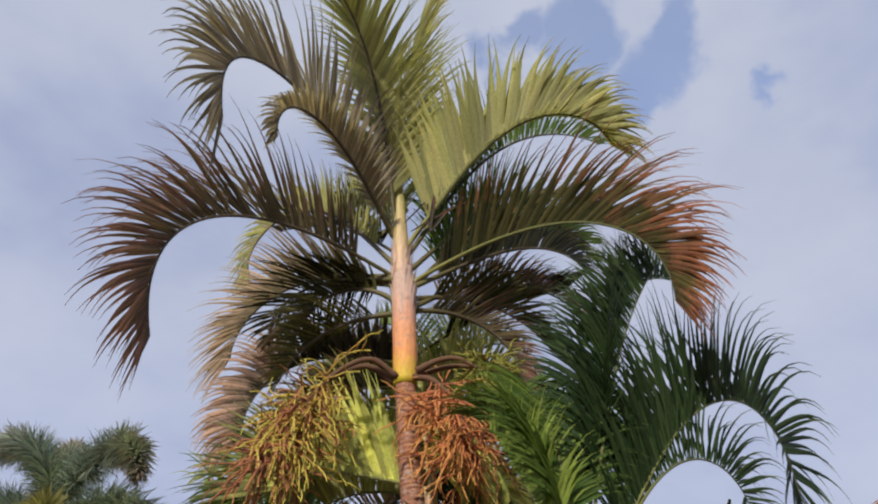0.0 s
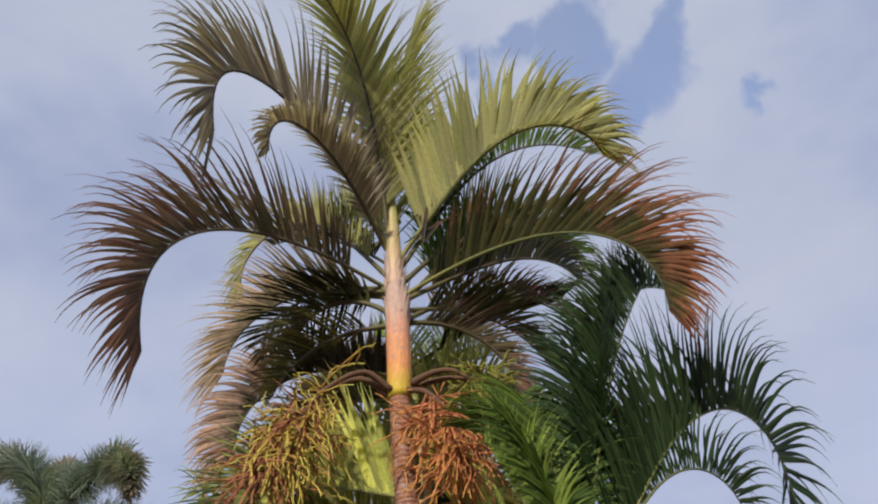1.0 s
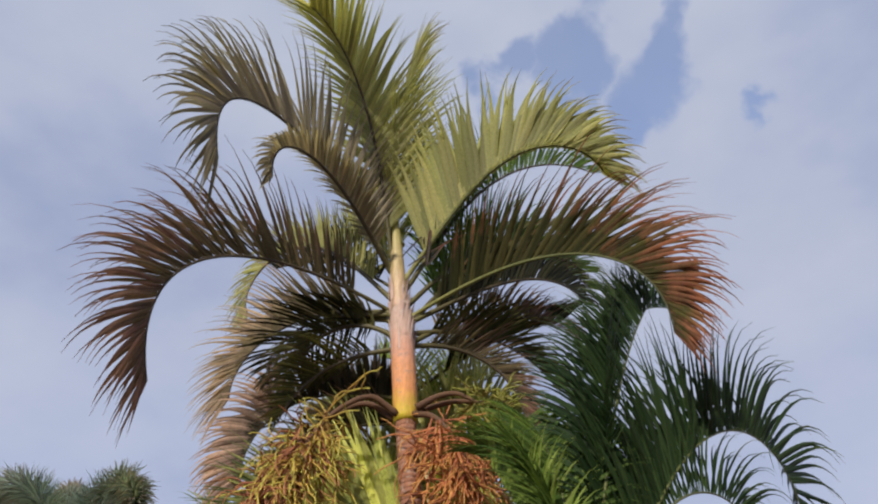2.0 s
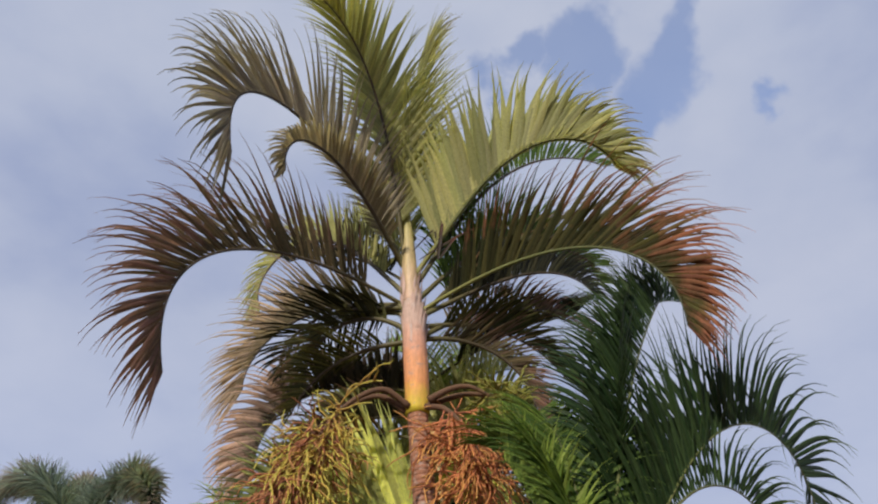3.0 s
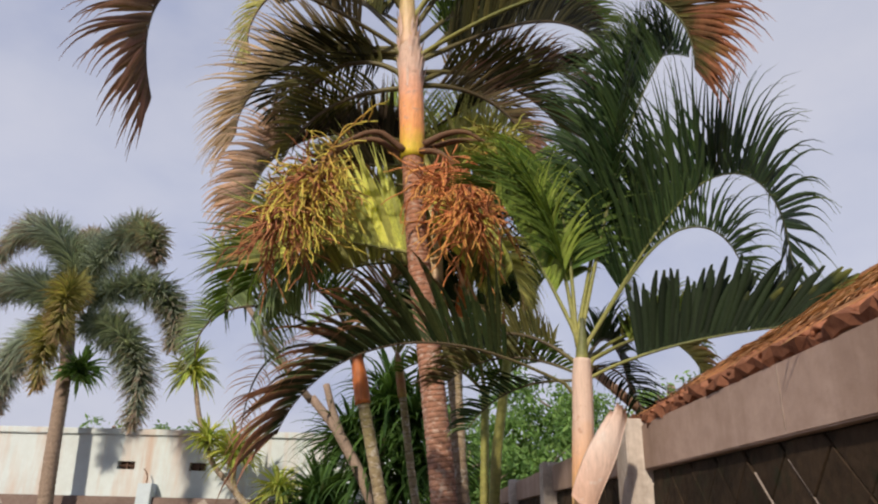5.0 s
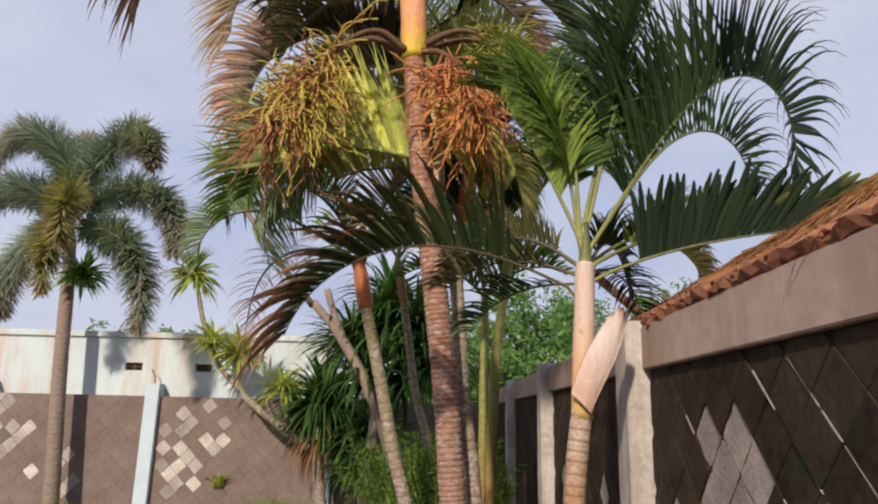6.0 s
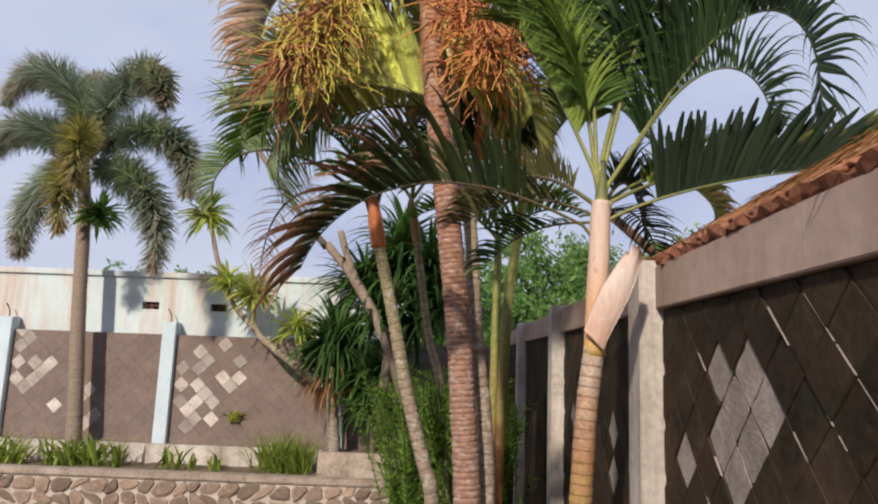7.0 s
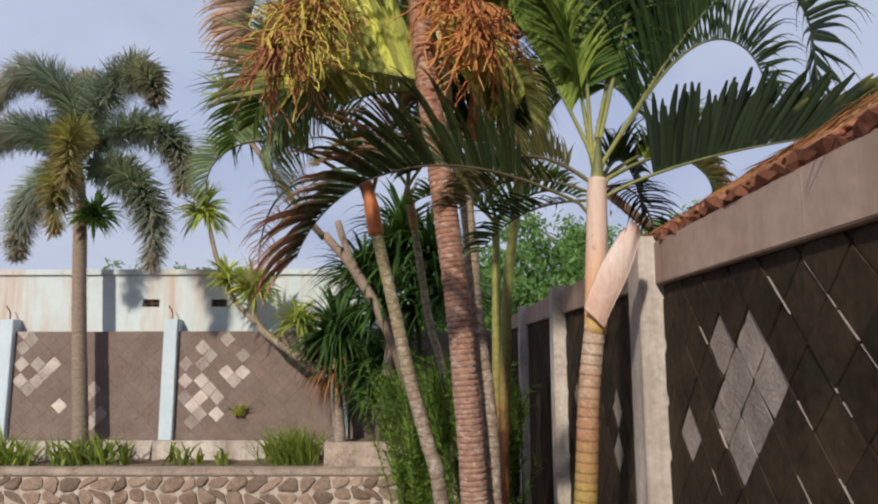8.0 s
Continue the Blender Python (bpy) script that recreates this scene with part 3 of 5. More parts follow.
def diamond_cells(lo, hi, half, gap, origin):
    """Square tiles set on their corners over the rectangle lo..hi, one centred at origin: centre and clipped outline of each."""
    cells = []
    first = [math.floor((lo[k] - origin[k]) / half) - 1 for k in (0, 1)]
    last = [math.ceil((hi[k] - origin[k]) / half) + 1 for k in (0, 1)]
    for i in range(first[0], last[0] + 1):
        for j in range(first[1], last[1] + 1):
            if (i + j) % 2:
                continue
            c = (origin[0] + i * half, origin[1] + j * half)
            h = half - gap
            poly = clip_poly([(c[0] - h, c[1]), (c[0], c[1] - h), (c[0] + h, c[1]), (c[0], c[1] + h)], (lo[0] + 0.003, lo[1] + 0.003), (hi[0] - 0.003, hi[1] - 0.003))
            if len(poly) >= 3:
                area = abs(sum(poly[k][0] * poly[(k + 1) % len(poly)][1] - poly[(k + 1) % len(poly)][0] * poly[k][1] for k in range(len(poly)))) / 2
                if area > 0.002:
                    cells.append((c, poly))
    return cells


def tile_data(poly, place, depth, tilt, rng, inset=0.965):
    """A thin slab with a chamfered edge; place(u, v, d) gives the world point d proud of the bed."""
    cx, cy = sum(p[0] for p in poly) / len(poly), sum(p[1] for p in poly) / len(poly)
    n = len(poly)
    tx, ty = rng.normal(0, tilt), rng.normal(0, tilt)
    back = [place(u, v, 0) for u, v in poly]
    edge = [place(u, v, depth * 0.75 + tx * (u - cx) + ty * (v - cy)) for u, v in poly]
    top = [place(cx + (u - cx) * inset, cy + (v - cy) * inset, depth + tx * (u - cx) + ty * (v - cy)) for u, v in poly]
    verts = back + edge + top
    faces = [tuple(range(2 * n, 3 * n))]
    for k in range(n):
        k2 = (k + 1) % n
        faces += [(k, k2, n + k2, n + k), (n + k, n + k2, 2 * n + k2, 2 * n + k)]
    return verts, faces


HALF = 0.1485
HALF_RIGHT, ORIGIN_RIGHT = 0.1425, (3.428, 1.462)

# the long wall beside the palms, with concrete pilasters and coping
WX = 2.035
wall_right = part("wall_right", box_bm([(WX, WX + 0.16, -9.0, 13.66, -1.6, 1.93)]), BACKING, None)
tagged(wall_right, "garden wall clad in dark diamond-set stone tiles", "wall", kind="structure")
part("coping", box_bm([(1.99, 2.26, -9.0, 4.608, 1.932, 2.165), (1.99, 2.26, 4.852, 7.608, 1.932, 2.165), (1.99, 2.26, 7.852, 10.608, 1.932, 2.165), (1.99, 2.26, 10.852, 13.6, 1.932, 2.165)], 0.006), CONCRETE, wall_right, "weathered concrete coping band")
for y0 in (-7.39, -4.39, -1.39, 1.61, 4.61, 7.61, 10.61):
    part("pilaster", box_bm([(1.905, 2.27, y0, y0 + 0.24, -1.6, 2.20)], 0.008), CONCRETE_PALE, wall_right, "pale stained concrete pilaster")

for y in (0.4, 3.04):  # joints in the coping
    part("crack", box_bm([(1.9885, 1.9925, y, y + 0.003, 1.95, 2.16)]), MORTAR_OLD, wall_right)

# the far wall, panels between white pilasters
WY = 13.5
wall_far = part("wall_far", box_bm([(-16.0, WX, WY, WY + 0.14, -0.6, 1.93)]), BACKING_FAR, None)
tagged(wall_far, "far garden wall with brown stone tile panels", "wall", kind="structure")
part("plinth", box_bm([(-16.0, 1.9, WY - 0.16, WY - 0.002, -0.6, 0.0)], 0.01), CONCRETE_PALE, wall_far, "pale concrete plinth")
for x0 in (-13.25, -10.25, -7.25, -4.25, -1.12):
    p = part("pilaster", box_bm([(x0, x0 + 0.24, WY - 0.12, WY + 0.145, 0.003, 2.15)], 0.008), PILASTER_WHITE, wall_far, "white painted pilaster")
    hook = smooth_path([(x0 + 0.1, WY, 2.12), (x0 + 0.1, WY, 2.26), (x0 + 0.07, WY - 0.01, 2.34), (x0 + 0.03, WY - 0.02, 2.40)], 4)
    vs, fs, us = tube_data(hook, 0.012, 6)
    mesh_ob("rebar", vs, fs, RUST, p, "bent rusty reinforcing bar", us, True)

# the white plastered wall behind and above it
VENTS = ((-4.79, -4.47), (-3.50, -3.20))
YB0, YB1 = 13.66, 13.84
pieces = [(-16.0, 0.4, YB0, YB1, -0.6, 2.39), (-16.0, 0.4, YB0, YB1, 2.53, 2.98)]
edges = [-16.0] + [v for pair in VENTS for v in pair] + [0.4]
for a, b in zip(edges[0::2], edges[1::2]):
    pieces.append((a, b, YB0, YB1, 2.39, 2.53))
wall_white = part("wall_back", box_bm(pieces), PLASTER, None)
tagged(wall_white, "white plastered wall with brown rain stains", "wall", kind="structure")
part("cap", box_bm([(-16.0, 0.45, YB0 - 0.05, YB1 + 0.05, 2.982, 3.09)], 0.012), PLASTER, wall_white, "plastered wall cap")
for a, b in VENTS:
    v = part("vent", box_bm([(a, b, YB1 - 0.03, YB1 + 0.02, 2.392, 2.528), ((a + b) / 2 - 0.012, (a + b) / 2 + 0.012, YB0 + 0.05, YB1 - 0.032, 2.392, 2.528),
                             (a + 0.002, (a + b) / 2 - 0.014, YB0 + 0.06, YB0 + 0.09, 2.45, 2.47), ((a + b) / 2 + 0.014, b - 0.002, YB0 + 0.06, YB0 + 0.09, 2.45, 2.47)]), VENT_DARK, wall_white, "dark slotted vent block")

# planter kerb in the corner and the raised bed behind the rubble wall
planter = part("planter_kerb", box_bm([(-1.14, 1.895, 12.5, 12.64, -0.5, 0.08), (-1.14, -1.0, 12.642, 13.33, -0.5, 0.08)], 0.012), MORTAR_OLD, None)
tagged(planter, "low weathered concrete kerb round the corner planting", "kerb", kind="structure")


def soil_patch(name, x0, x1, y0, y1, z, label, seed):
    rng = np.random.default_rng(seed)
    nx, ny = int((x1 - x0) / 0.15) + 2, int((y1 - y0) / 0.15) + 2
    verts = [(x0 + (x1 - x0) * i / (nx - 1), y0 + (y1 - y0) * j / (ny - 1), z + rng.normal(0, 0.012)) for j in range(ny) for i in range(nx)]
    faces = [(j * nx + i, j * nx + i + 1, (j + 1) * nx + i + 1, (j + 1) * nx + i) for j in range(ny - 1) for i in range(nx - 1)]
    return tagged(mesh_ob(name, verts, faces, SOIL, smooth=True), label, "soil", kind="structure")


soil_patch("bed_soil", -15.9, -1.145, 12.42, 13.335, -0.32, "planting bed soil behind the rubble wall", 2)
soil_patch("planter_soil", -0.99, 1.89, 12.645, 13.335, 0.03, "planting soil inside the corner kerb", 3)

rubble = part("rubble_wall", box_bm([(-16.0, 1.9, 12.24, 12.44, -1.6, -0.40)]), MORTAR, None)
tagged(rubble, "low retaining wall of brown rubble stones in pale mortar", "retaining wall", kind="structure")
part("cap", box_bm([(-16.0, 1.9, 12.19, 12.46, -0.398, -0.29)], 0.02), MORTAR_OLD, rubble, "rough plastered wall top")

# roof beyond the long wall
roof = empty("tiled_roof", (2.1, 0.0, 2.25))
tagged(roof, "weathered red clay tile roof beyond the wall", "roof")
SLOPE = math.radians(31.2)


def build_roof():
    verge, eave_x, eave_z, run = 5.0, 2.06, 2.215, 3.3
    ca, sa = math.cos(SLOPE), math.sin(SLOPE)

    def lay(u, y, h):  # u up the slope, h above it
        return (eave_x + u * ca - h * sa - 2.1, y, eave_z + u * sa + h * ca - 2.25)

    deck = [lay(0, -6, -0.03), lay(0, verge, -0.03), lay(run / ca, verge, -0.03), lay(run / ca, -6, -0.03)]
    low = [(x, y, z - 0.03) for x, y, z in deck]
    mesh_ob("roof_deck", deck + low, [(0, 1, 2, 3), (7, 6, 5, 4), (0, 4, 5, 1), (1, 5, 6, 2), (2, 6, 7, 3), (3, 7, 4, 0)], TIMBER, roof, "dark timber roof deck and eave")
    # one tile with an S-shaped section
    w, ln = 0.092, 0.17
    prof = [(t, 0.009 * math.sin(2 * math.pi * (t / w) - 0.6) + 0.008) for t in np.linspace(0, w * 1.08, 9)]
    verts, faces = [], []
    for u, lift in ((0.0, 0.022), (ln, 0.0)):
        for t, h in prof:
            verts.append((u, -t, h + lift))
    for u, lift in ((0.0, 0.008), (ln, -0.014)):
        for t, h in prof:
            verts.append((u, -t, h + lift))
    k = len(prof)
    for i in range(k - 1):
        faces += [(i, i + 1, k + i + 1, k + i), (2 * k + i, 3 * k + i, 3 * k + i + 1, 2 * k + i + 1), (i, 2 * k + i, 2 * k + i + 1, i + 1)]
    faces += [(0, k, 3 * k, 2 * k), (k - 1, 3 * k - 1, 4 * k - 1, 2 * k - 1)]
    me = bpy.data.meshes.new("roof_tile")
    me.from_pydata([tuple(map(float, v)) for v in verts], [], faces)
    me.materials.append(ROOF_TILE)
    me.polygons.foreach_set("use_smooth", np.ones(len(me.polygons), dtype=bool))
    rng = np.random.default_rng(9)
    bag = Bag()
    turn = Matrix.Rotation(-SLOPE, 4, "Y")
    for r in range(33):
        for c in range(119):
            x, y, z = lay(r * 0.115 - 0.05, verge + 0.03 - c * w, 0.0)
            m = Matrix.Translation((x + rng.normal(0, 0.006), y + rng.normal(0, 0.006), z + rng.normal(0, 0.006))) @ turn @ pose(0, 0, 0, rng.normal(0, 1.5), rng.normal(0, 1.5), rng.normal(0, 1.5))
            if c < 20 and r < 14:
                ob = new("roof_tile", me)
                ob.parent = roof
                ob.matrix_basis = m
            else:
                rot = np.array(m)
                bag.add(np.array(verts) @ rot[:3, :3].T + rot[:3, 3], faces, np.zeros((len(verts), 2)))
    tagged(bag.make("roof_tiles", ROOF_TILE, roof, "", True), kind="stuff")
    # ragged mortar and litter along the eave
    vs, fs, us = tube_data([lay(-0.045, y, 0.0 + rng.normal(0, 0.014)) for y in np.arange(-6, verge, 0.05)], 0.036, 6, 0.32, rng)
    mesh_ob("eave_mortar", vs, fs, ROOF_TILE, roof, "crumbled red mortar along the eave", us)


build_roof()
house = part("house_wall", box_bm([(2.75, 2.90, -5.8, 4.7, -1.6, 2.50), (2.902, 5.2, 4.55, 4.7, -1.6, 2.50), (5.202, 5.35, -5.8, 4.7, -1.6, 4.0)]), PLASTER, None)
tagged(house, "plain plastered house wall under the tiled roof", "wall", kind="structure")

for k, (u, y, az, ln, lf) in enumerate(((0.45, 4.3, -96, 1.3, 0.32), (0.75, 3.9, -88, 1.1, 0.34), (1.05, 4.5, -100, 1.3, 0.3), (0.35, 3.4, -80, 1.0, 0.26))):
    fallen = tagged(empty("fallen_frond"), "dry orange-brown fallen palm frond lying on the roof", "frond", group="fallen fronds")
    frond(fallen, (u, 0, 0.05), az, 1, 2, ln, 0, 1.5, LEAF_DRY, STALK_DARK, seed=301 + k, leaf=lf, width=0.02, pairs=40, vee=2, close=2, droop=0.02, ragged=0.4, thick=0.007)
    fallen.matrix_basis = Matrix.Translation((2.06, y, 2.20)) @ Matrix.Rotation(-SLOPE, 4, "Y")
litter, litter_rng = Bag(), np.random.default_rng(88)
for k in range(1500):  # dry needles and strips caught between the tiles
    a = litter_rng.uniform(0, 2 * np.pi)
    way = np.array([math.cos(a), math.sin(a), litter_rng.uniform(-0.05, 0.12)])
    u = litter_rng.uniform(0.0, 1.0) ** 0.8 * 2.4
    litter.add(*strip((u, litter_rng.uniform(-2.6, 0.0), 0.042), way / np.linalg.norm(way), litter_rng.uniform(0.06, 0.24), 0.012, 0.06, np.array([-way[1], way[0], 0.0]), litter_rng.random(), 4, (0.5, 1.0, 0.8, 0.1)))
leaf_litter = tagged(litter.make("leaf_litter", LEAF_DRY), "dry brown palm litter scattered over the roof tiles", "litter", kind="stuff")
leaf_litter.matrix_basis = Matrix.Translation((2.06, 5.0, 2.215)) @ Matrix.Rotation(-SLOPE, 4, "Y")
vs, fs, us = tube_data([(1.80, 4.9, 2.53), (1.95, 4.9, 2.40), (2.10, 4.9, 2.27)], 0.028, 8)
pole = mesh_ob("wooden_pole", vs, fs, POLE_WOOD, None, "", us, True)
tagged(pole, "short brown wooden strut leaning from the roof corner", "pole")

# ---- the tall palm ----
main = tagged(empty("palm_tree", (1.15, 5.4, -0.5)), "tall ringed palm with orange crownshaft and arching drying fronds", "palm tree", group="palms")
main.location = (0, 0, 0)
ringed_trunk(main, [(1.10, 5.4, -0.75), (1.027, 5.4, 0.73), (0.989, 5.4, 1.24), (0.942, 5.4, 1.78), (0.874, 5.4, 2.33), (0.82, 5.4, 2.75), (0.72, 5.4, 3.5), (0.656, 5.4, 4.22)], [0.11, 0.088, 0.085, 0.084, 0.083, 0.082, 0.081, 0.079], BARK_MAIN, 0.036, 0.035, 18, 3)
shaft(main, [(0.656, 5.4, 4.20), (0.645, 5.4, 4.5), (0.62, 5.4, 4.9), (0.605, 5.4, 5.15), (0.6, 5.4, 5.28)], [0.094, 0.097, 0.098, 0.094, 0.080], SHAFT_MAIN, label="yellow to orange smooth crownshaft")
shaft(main, [(0.60, 5.4, 5.2), (0.57, 5.4, 5.55), (0.545, 5.4, 5.95), (0.525, 5.4, 6.3)], [0.086, 0.07, 0.056, 0.03], SHAFT_TOP, "leaf_base", "pale green inner leaf bases")
shag = Bag()
shag_rng = np.random.default_rng(61)
for k in range(70):  # torn fibre edges of old leaf bases
    a = shag_rng.uniform(0, 2 * np.pi)
    out = np.array([math.cos(a), math.sin(a), 0.0])
    z = shag_rng.uniform(4.80, 5.40)
    shag.add(*strip(np.array([0.63 - 0.09 * (z - 4.8), 5.4, z]) + out * (0.098 - 0.05 * max(0.0, z - 5.05)), out * 0.12 + np.array([0, 0, 1.0]), shag_rng.uniform(0.08, 0.26), shag_rng.uniform(0.015, 0.04), 0.1, np.cross(out, (0, 0, 1.0)), 0.4))
shag.make("fibre", SHEATH_PALE, main, "torn pale fibre of old leaf bases", True)
spears = Bag()
for start, way, ln, wd in (((0.66, 5.30, 5.62), (0.75, -0.05, 0.55), 0.75, 0.020), ((0.82, 5.28, 5.60), (0.10, -0.05, 1.0), 0.60, 0.034), ((0.84, 5.28, 5.62), (0.45, -0.05, 0.75), 0.32, 0.03), ((0.80, 5.28, 5.85), (-0.03, 0.0, 1.0), 0.5, 0.024), ((0.60, 5.28, 5.70), (0.55, 0.0, 0.75), 0.55, 0.016)):
    way = np.array(way) / np.linalg.norm(way)
    spears.add(*strip(start, way, ln, wd, 0.35, np.cross(way, (0, -1.0, 0)), 0.9, late=3.0))
spears.make("dead_leaflet", LEAF_SPEAR, main, "dark withered leaflets caught in the crown", True)
M = dict(leaf=0.98, width=0.031, pairs=90, vee=66, close=84, lean1=44, thick=0.022, droop=0.3, root=(0.59, 5.4))
NEAR = {"pairs": 88, "width": 0.031}
frond(main, (0.51, 5.4, 5.22), 210, 15, 141, 2.83, 46, 1.70, LEAF_BROWN, STALK_DARK, single=True, seed=11, **{**M, **NEAR, "leaf": 0.9, "end": 0.55, "droop": 0.55, "late": 3.2, "tips": THREAD, "ragged": 0.22, "close": 80, "lean0": 68, "lean1": 38, "pairs": 96, "thick": 0.017})
frond(main, (0.51, 5.4, 5.66), 221, 54, 187, 3.0, 43, 2.03, LEAF_GREY, STALK_DARK, seed=12, **{**M, "leaf": 1.05, "end": 0.4, "pairs": 84, "width": 0.04, "tips": THREAD, "droop": 0.7, "late": 3.2, "lean1": 34, "lean0": 66})
frond(main, (0.51, 5.4, 5.79), 247, 71, 98, 2.65, -4, 2.75, LEAF_YELLOW, STALK_DARK, seed=13, **{**M, "leaf": 1.0, "end": 0.35, "pairs": 84, "width": 0.045, "lean0": 44, "lean1": 38, "vee": 30, "close": 40, "foot": 0.9, "tips": FUSED})
frond(main, (0.66, 5.4, 5.60), -30, 49, 112, 2.42, 60, 3.0, LEAF_YELLOW, STALK_LIGHT, single=True, seed=14, **{**M, "width": 0.072, "pairs": 92, "leaf": 1.15, "foot": 0.95, "end": 0.6, "droop": 0.6, "late": 3.5, "tips": FUSED, "lean0": 50, "lean1": 50})
frond(main, (0.72, 5.4, 5.18), -28, 17, 113, 2.68, -22, 1.65, LEAF_RED, STALK_LIGHT, single=True, seed=15, **{**M, **NEAR, "leaf": 1.0, "end": 0.66, "droop": 0.6, "late": 3.2, "tips": THREAD, "width": 0.036, "ragged": 0.22, "lean0": 66, "lean1": 32, "pairs": 92, "thick": 0.017})
frond(main, (0.49, 5.4, 5.21), 158, 16, 115, 1.88, 0, 2.23, LEAF_UMBER, STALK_DARK, seed=16, **{**M, "droop": 0.3, "late": 3.0, "width": 0.028, "pairs": 80, "leaf": 0.82, "end": 0.45, "tips": THREAD, "lean1": 40, "vee": 55})
frond(main, (0.52, 5.4, 5.18), 164, 11, 131, 1.45, -10, 2.66, LEAF_SHADED, STALK_DARK, seed=17, **{**M, "droop": 0.2, "width": 0.024, "pairs": 44, "leaf": 0.6, "vee": 10, "close": 20, "ragged": 0.25})
frond(main, (0.51, 5.4, 5.35), 157, 52, 188, 2.52, -21, 2.83, LEAF_YELLOW, STALK_DARK, seed=18, **{**M, "leaf": 0.55, "width": 0.026, "end": 0.4})
frond(main, (0.49, 5.4, 5.66), 238, 34, 146, 2.02, 8, 2.38, LEAF_GREY, STALK_DARK, seed=19, **{**M, "leaf": 0.34, "width": 0.03, "end": 0.5, "vee": 35, "close": 60})
frond(main, (0.72, 5.4, 5.12), 8, 33, 52, 1.88, 40, 2.63, LEAF_SHADED, STALK_DARK, seed=20, **{**M, "leaf": 0.75, "width": 0.026})
frond(main, (0.68, 5.4, 5.51), 9, 64, 76, 2.96, 12, 2.37, LEAF_GREEN, STALK_DARK, seed=21, **{**M, "width": 0.024})
frond(main, (0.54, 5.4, 5.57), 119, 60, 47, 2.42, 6, 1.62, LEAF_YELLOW, STALK_LIGHT, seed=22, **{**M, "foot": 0.8})
frond(main, (0.51, 5.4, 6.10), 114, 86, -29, 2.36, 7, 1.46, LEAF_YELLOW, STALK_LIGHT, seed=23, **{**M, "leaf": 1.0, "end": 0.3})
frond(main, (0.52, 5.4, 4.98), 168, 39, 152, 1.25, -3, 1.19, LEAF_OLIVE, STALK_DARK, seed=24, **{**M, "leaf": 0.6, "pairs": 34})
frond(main, (0.71, 5.4, 5.33), 30, 54, 75, 2.50, -2, 1.74, LEAF_GREEN, STALK_DARK, seed=26, **{**M, "width": 0.024})
frond(main, (0.49, 5.45, 5.16), 162, 18, 99, 1.02, -2, 1.39, LEAF_SHADED, STALK_DARK, seed=27, **{**M, "droop": 0.14, "leaf": 0.62, "width": 0.02, "vee": -25, "close": -30, "pairs": 26, "ragged": 0.3})
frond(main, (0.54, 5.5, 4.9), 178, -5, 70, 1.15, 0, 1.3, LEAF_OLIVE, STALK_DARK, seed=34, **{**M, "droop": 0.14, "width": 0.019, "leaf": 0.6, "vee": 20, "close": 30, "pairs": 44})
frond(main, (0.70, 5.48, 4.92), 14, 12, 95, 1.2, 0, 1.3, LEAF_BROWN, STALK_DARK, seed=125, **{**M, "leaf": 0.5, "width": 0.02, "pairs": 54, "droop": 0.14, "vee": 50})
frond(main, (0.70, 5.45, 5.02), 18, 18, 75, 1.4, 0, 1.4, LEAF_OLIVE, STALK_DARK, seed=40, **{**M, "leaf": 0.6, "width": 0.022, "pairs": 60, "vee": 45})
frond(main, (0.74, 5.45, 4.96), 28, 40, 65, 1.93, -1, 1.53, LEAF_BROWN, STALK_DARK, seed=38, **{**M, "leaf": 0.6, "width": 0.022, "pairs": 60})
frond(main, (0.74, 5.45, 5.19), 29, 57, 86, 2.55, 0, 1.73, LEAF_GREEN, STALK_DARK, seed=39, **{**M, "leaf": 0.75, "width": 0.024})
frond(main, (0.52, 5.45, 5.50), 150, 45, 40, 1.7, 0, 1.5, LEAF_SHADED, STALK_DARK, seed=132, **{**M, "leaf": 0.6, "width": 0.022, "pairs": 50, "thick": 0.014})
fruit_stalk(main, [(0.6, 5.34, 4.24), (0.40, 5.27, 4.35), (0.18, 5.2, 4.22), (0.0, 5.17, 3.98), (-0.12, 5.16, 3.66)], 0.60, 38, STRAND_YELLOW, "hanging yellow-green flower strands", 31, 0.40, 0.34, 0.75, 0.0066)
fruit_stalk(main, [(0.58, 5.40, 4.22), (0.36, 5.36, 4.34), (0.10, 5.30, 4.20), (-0.14, 5.24, 3.92), (-0.26, 5.22, 3.58)], 0.56, 38, STRAND_BROWN, "withered brown flower strands", 35, 0.46, 0.3, 0.7, 0.0062)
fruit_stalk(main, [(0.72, 5.34, 4.24), (0.88, 5.24, 4.16), (1.05, 5.19, 3.92), (1.14, 5.17, 3.60)], 0.36, 54, STRAND_RED, "hanging orange-red flower strands", 32, 0.43, 0.28, 0.8, 0.0064)
fruit_stalk(main, [(0.71, 5.38, 4.26), (0.98, 5.34, 4.33), (1.18, 5.32, 4.32), (1.32, 5.31, 4.26)], 0.55, 26, STRAND_GREEN, "small green flower strands", 33, 0.24, 0.12, 0.95, 0.008, 0.0)
shaft(main, [(0.74, 5.30, 4.27), (0.90, 5.26, 4.34), (1.05, 5.24, 4.35), (1.20, 5.24, 4.27)], [0.03, 0.024, 0.018, 0.012], STALK_FRUIT, "old_stalk", "bare dark stub of an old fruit stalk", 7)

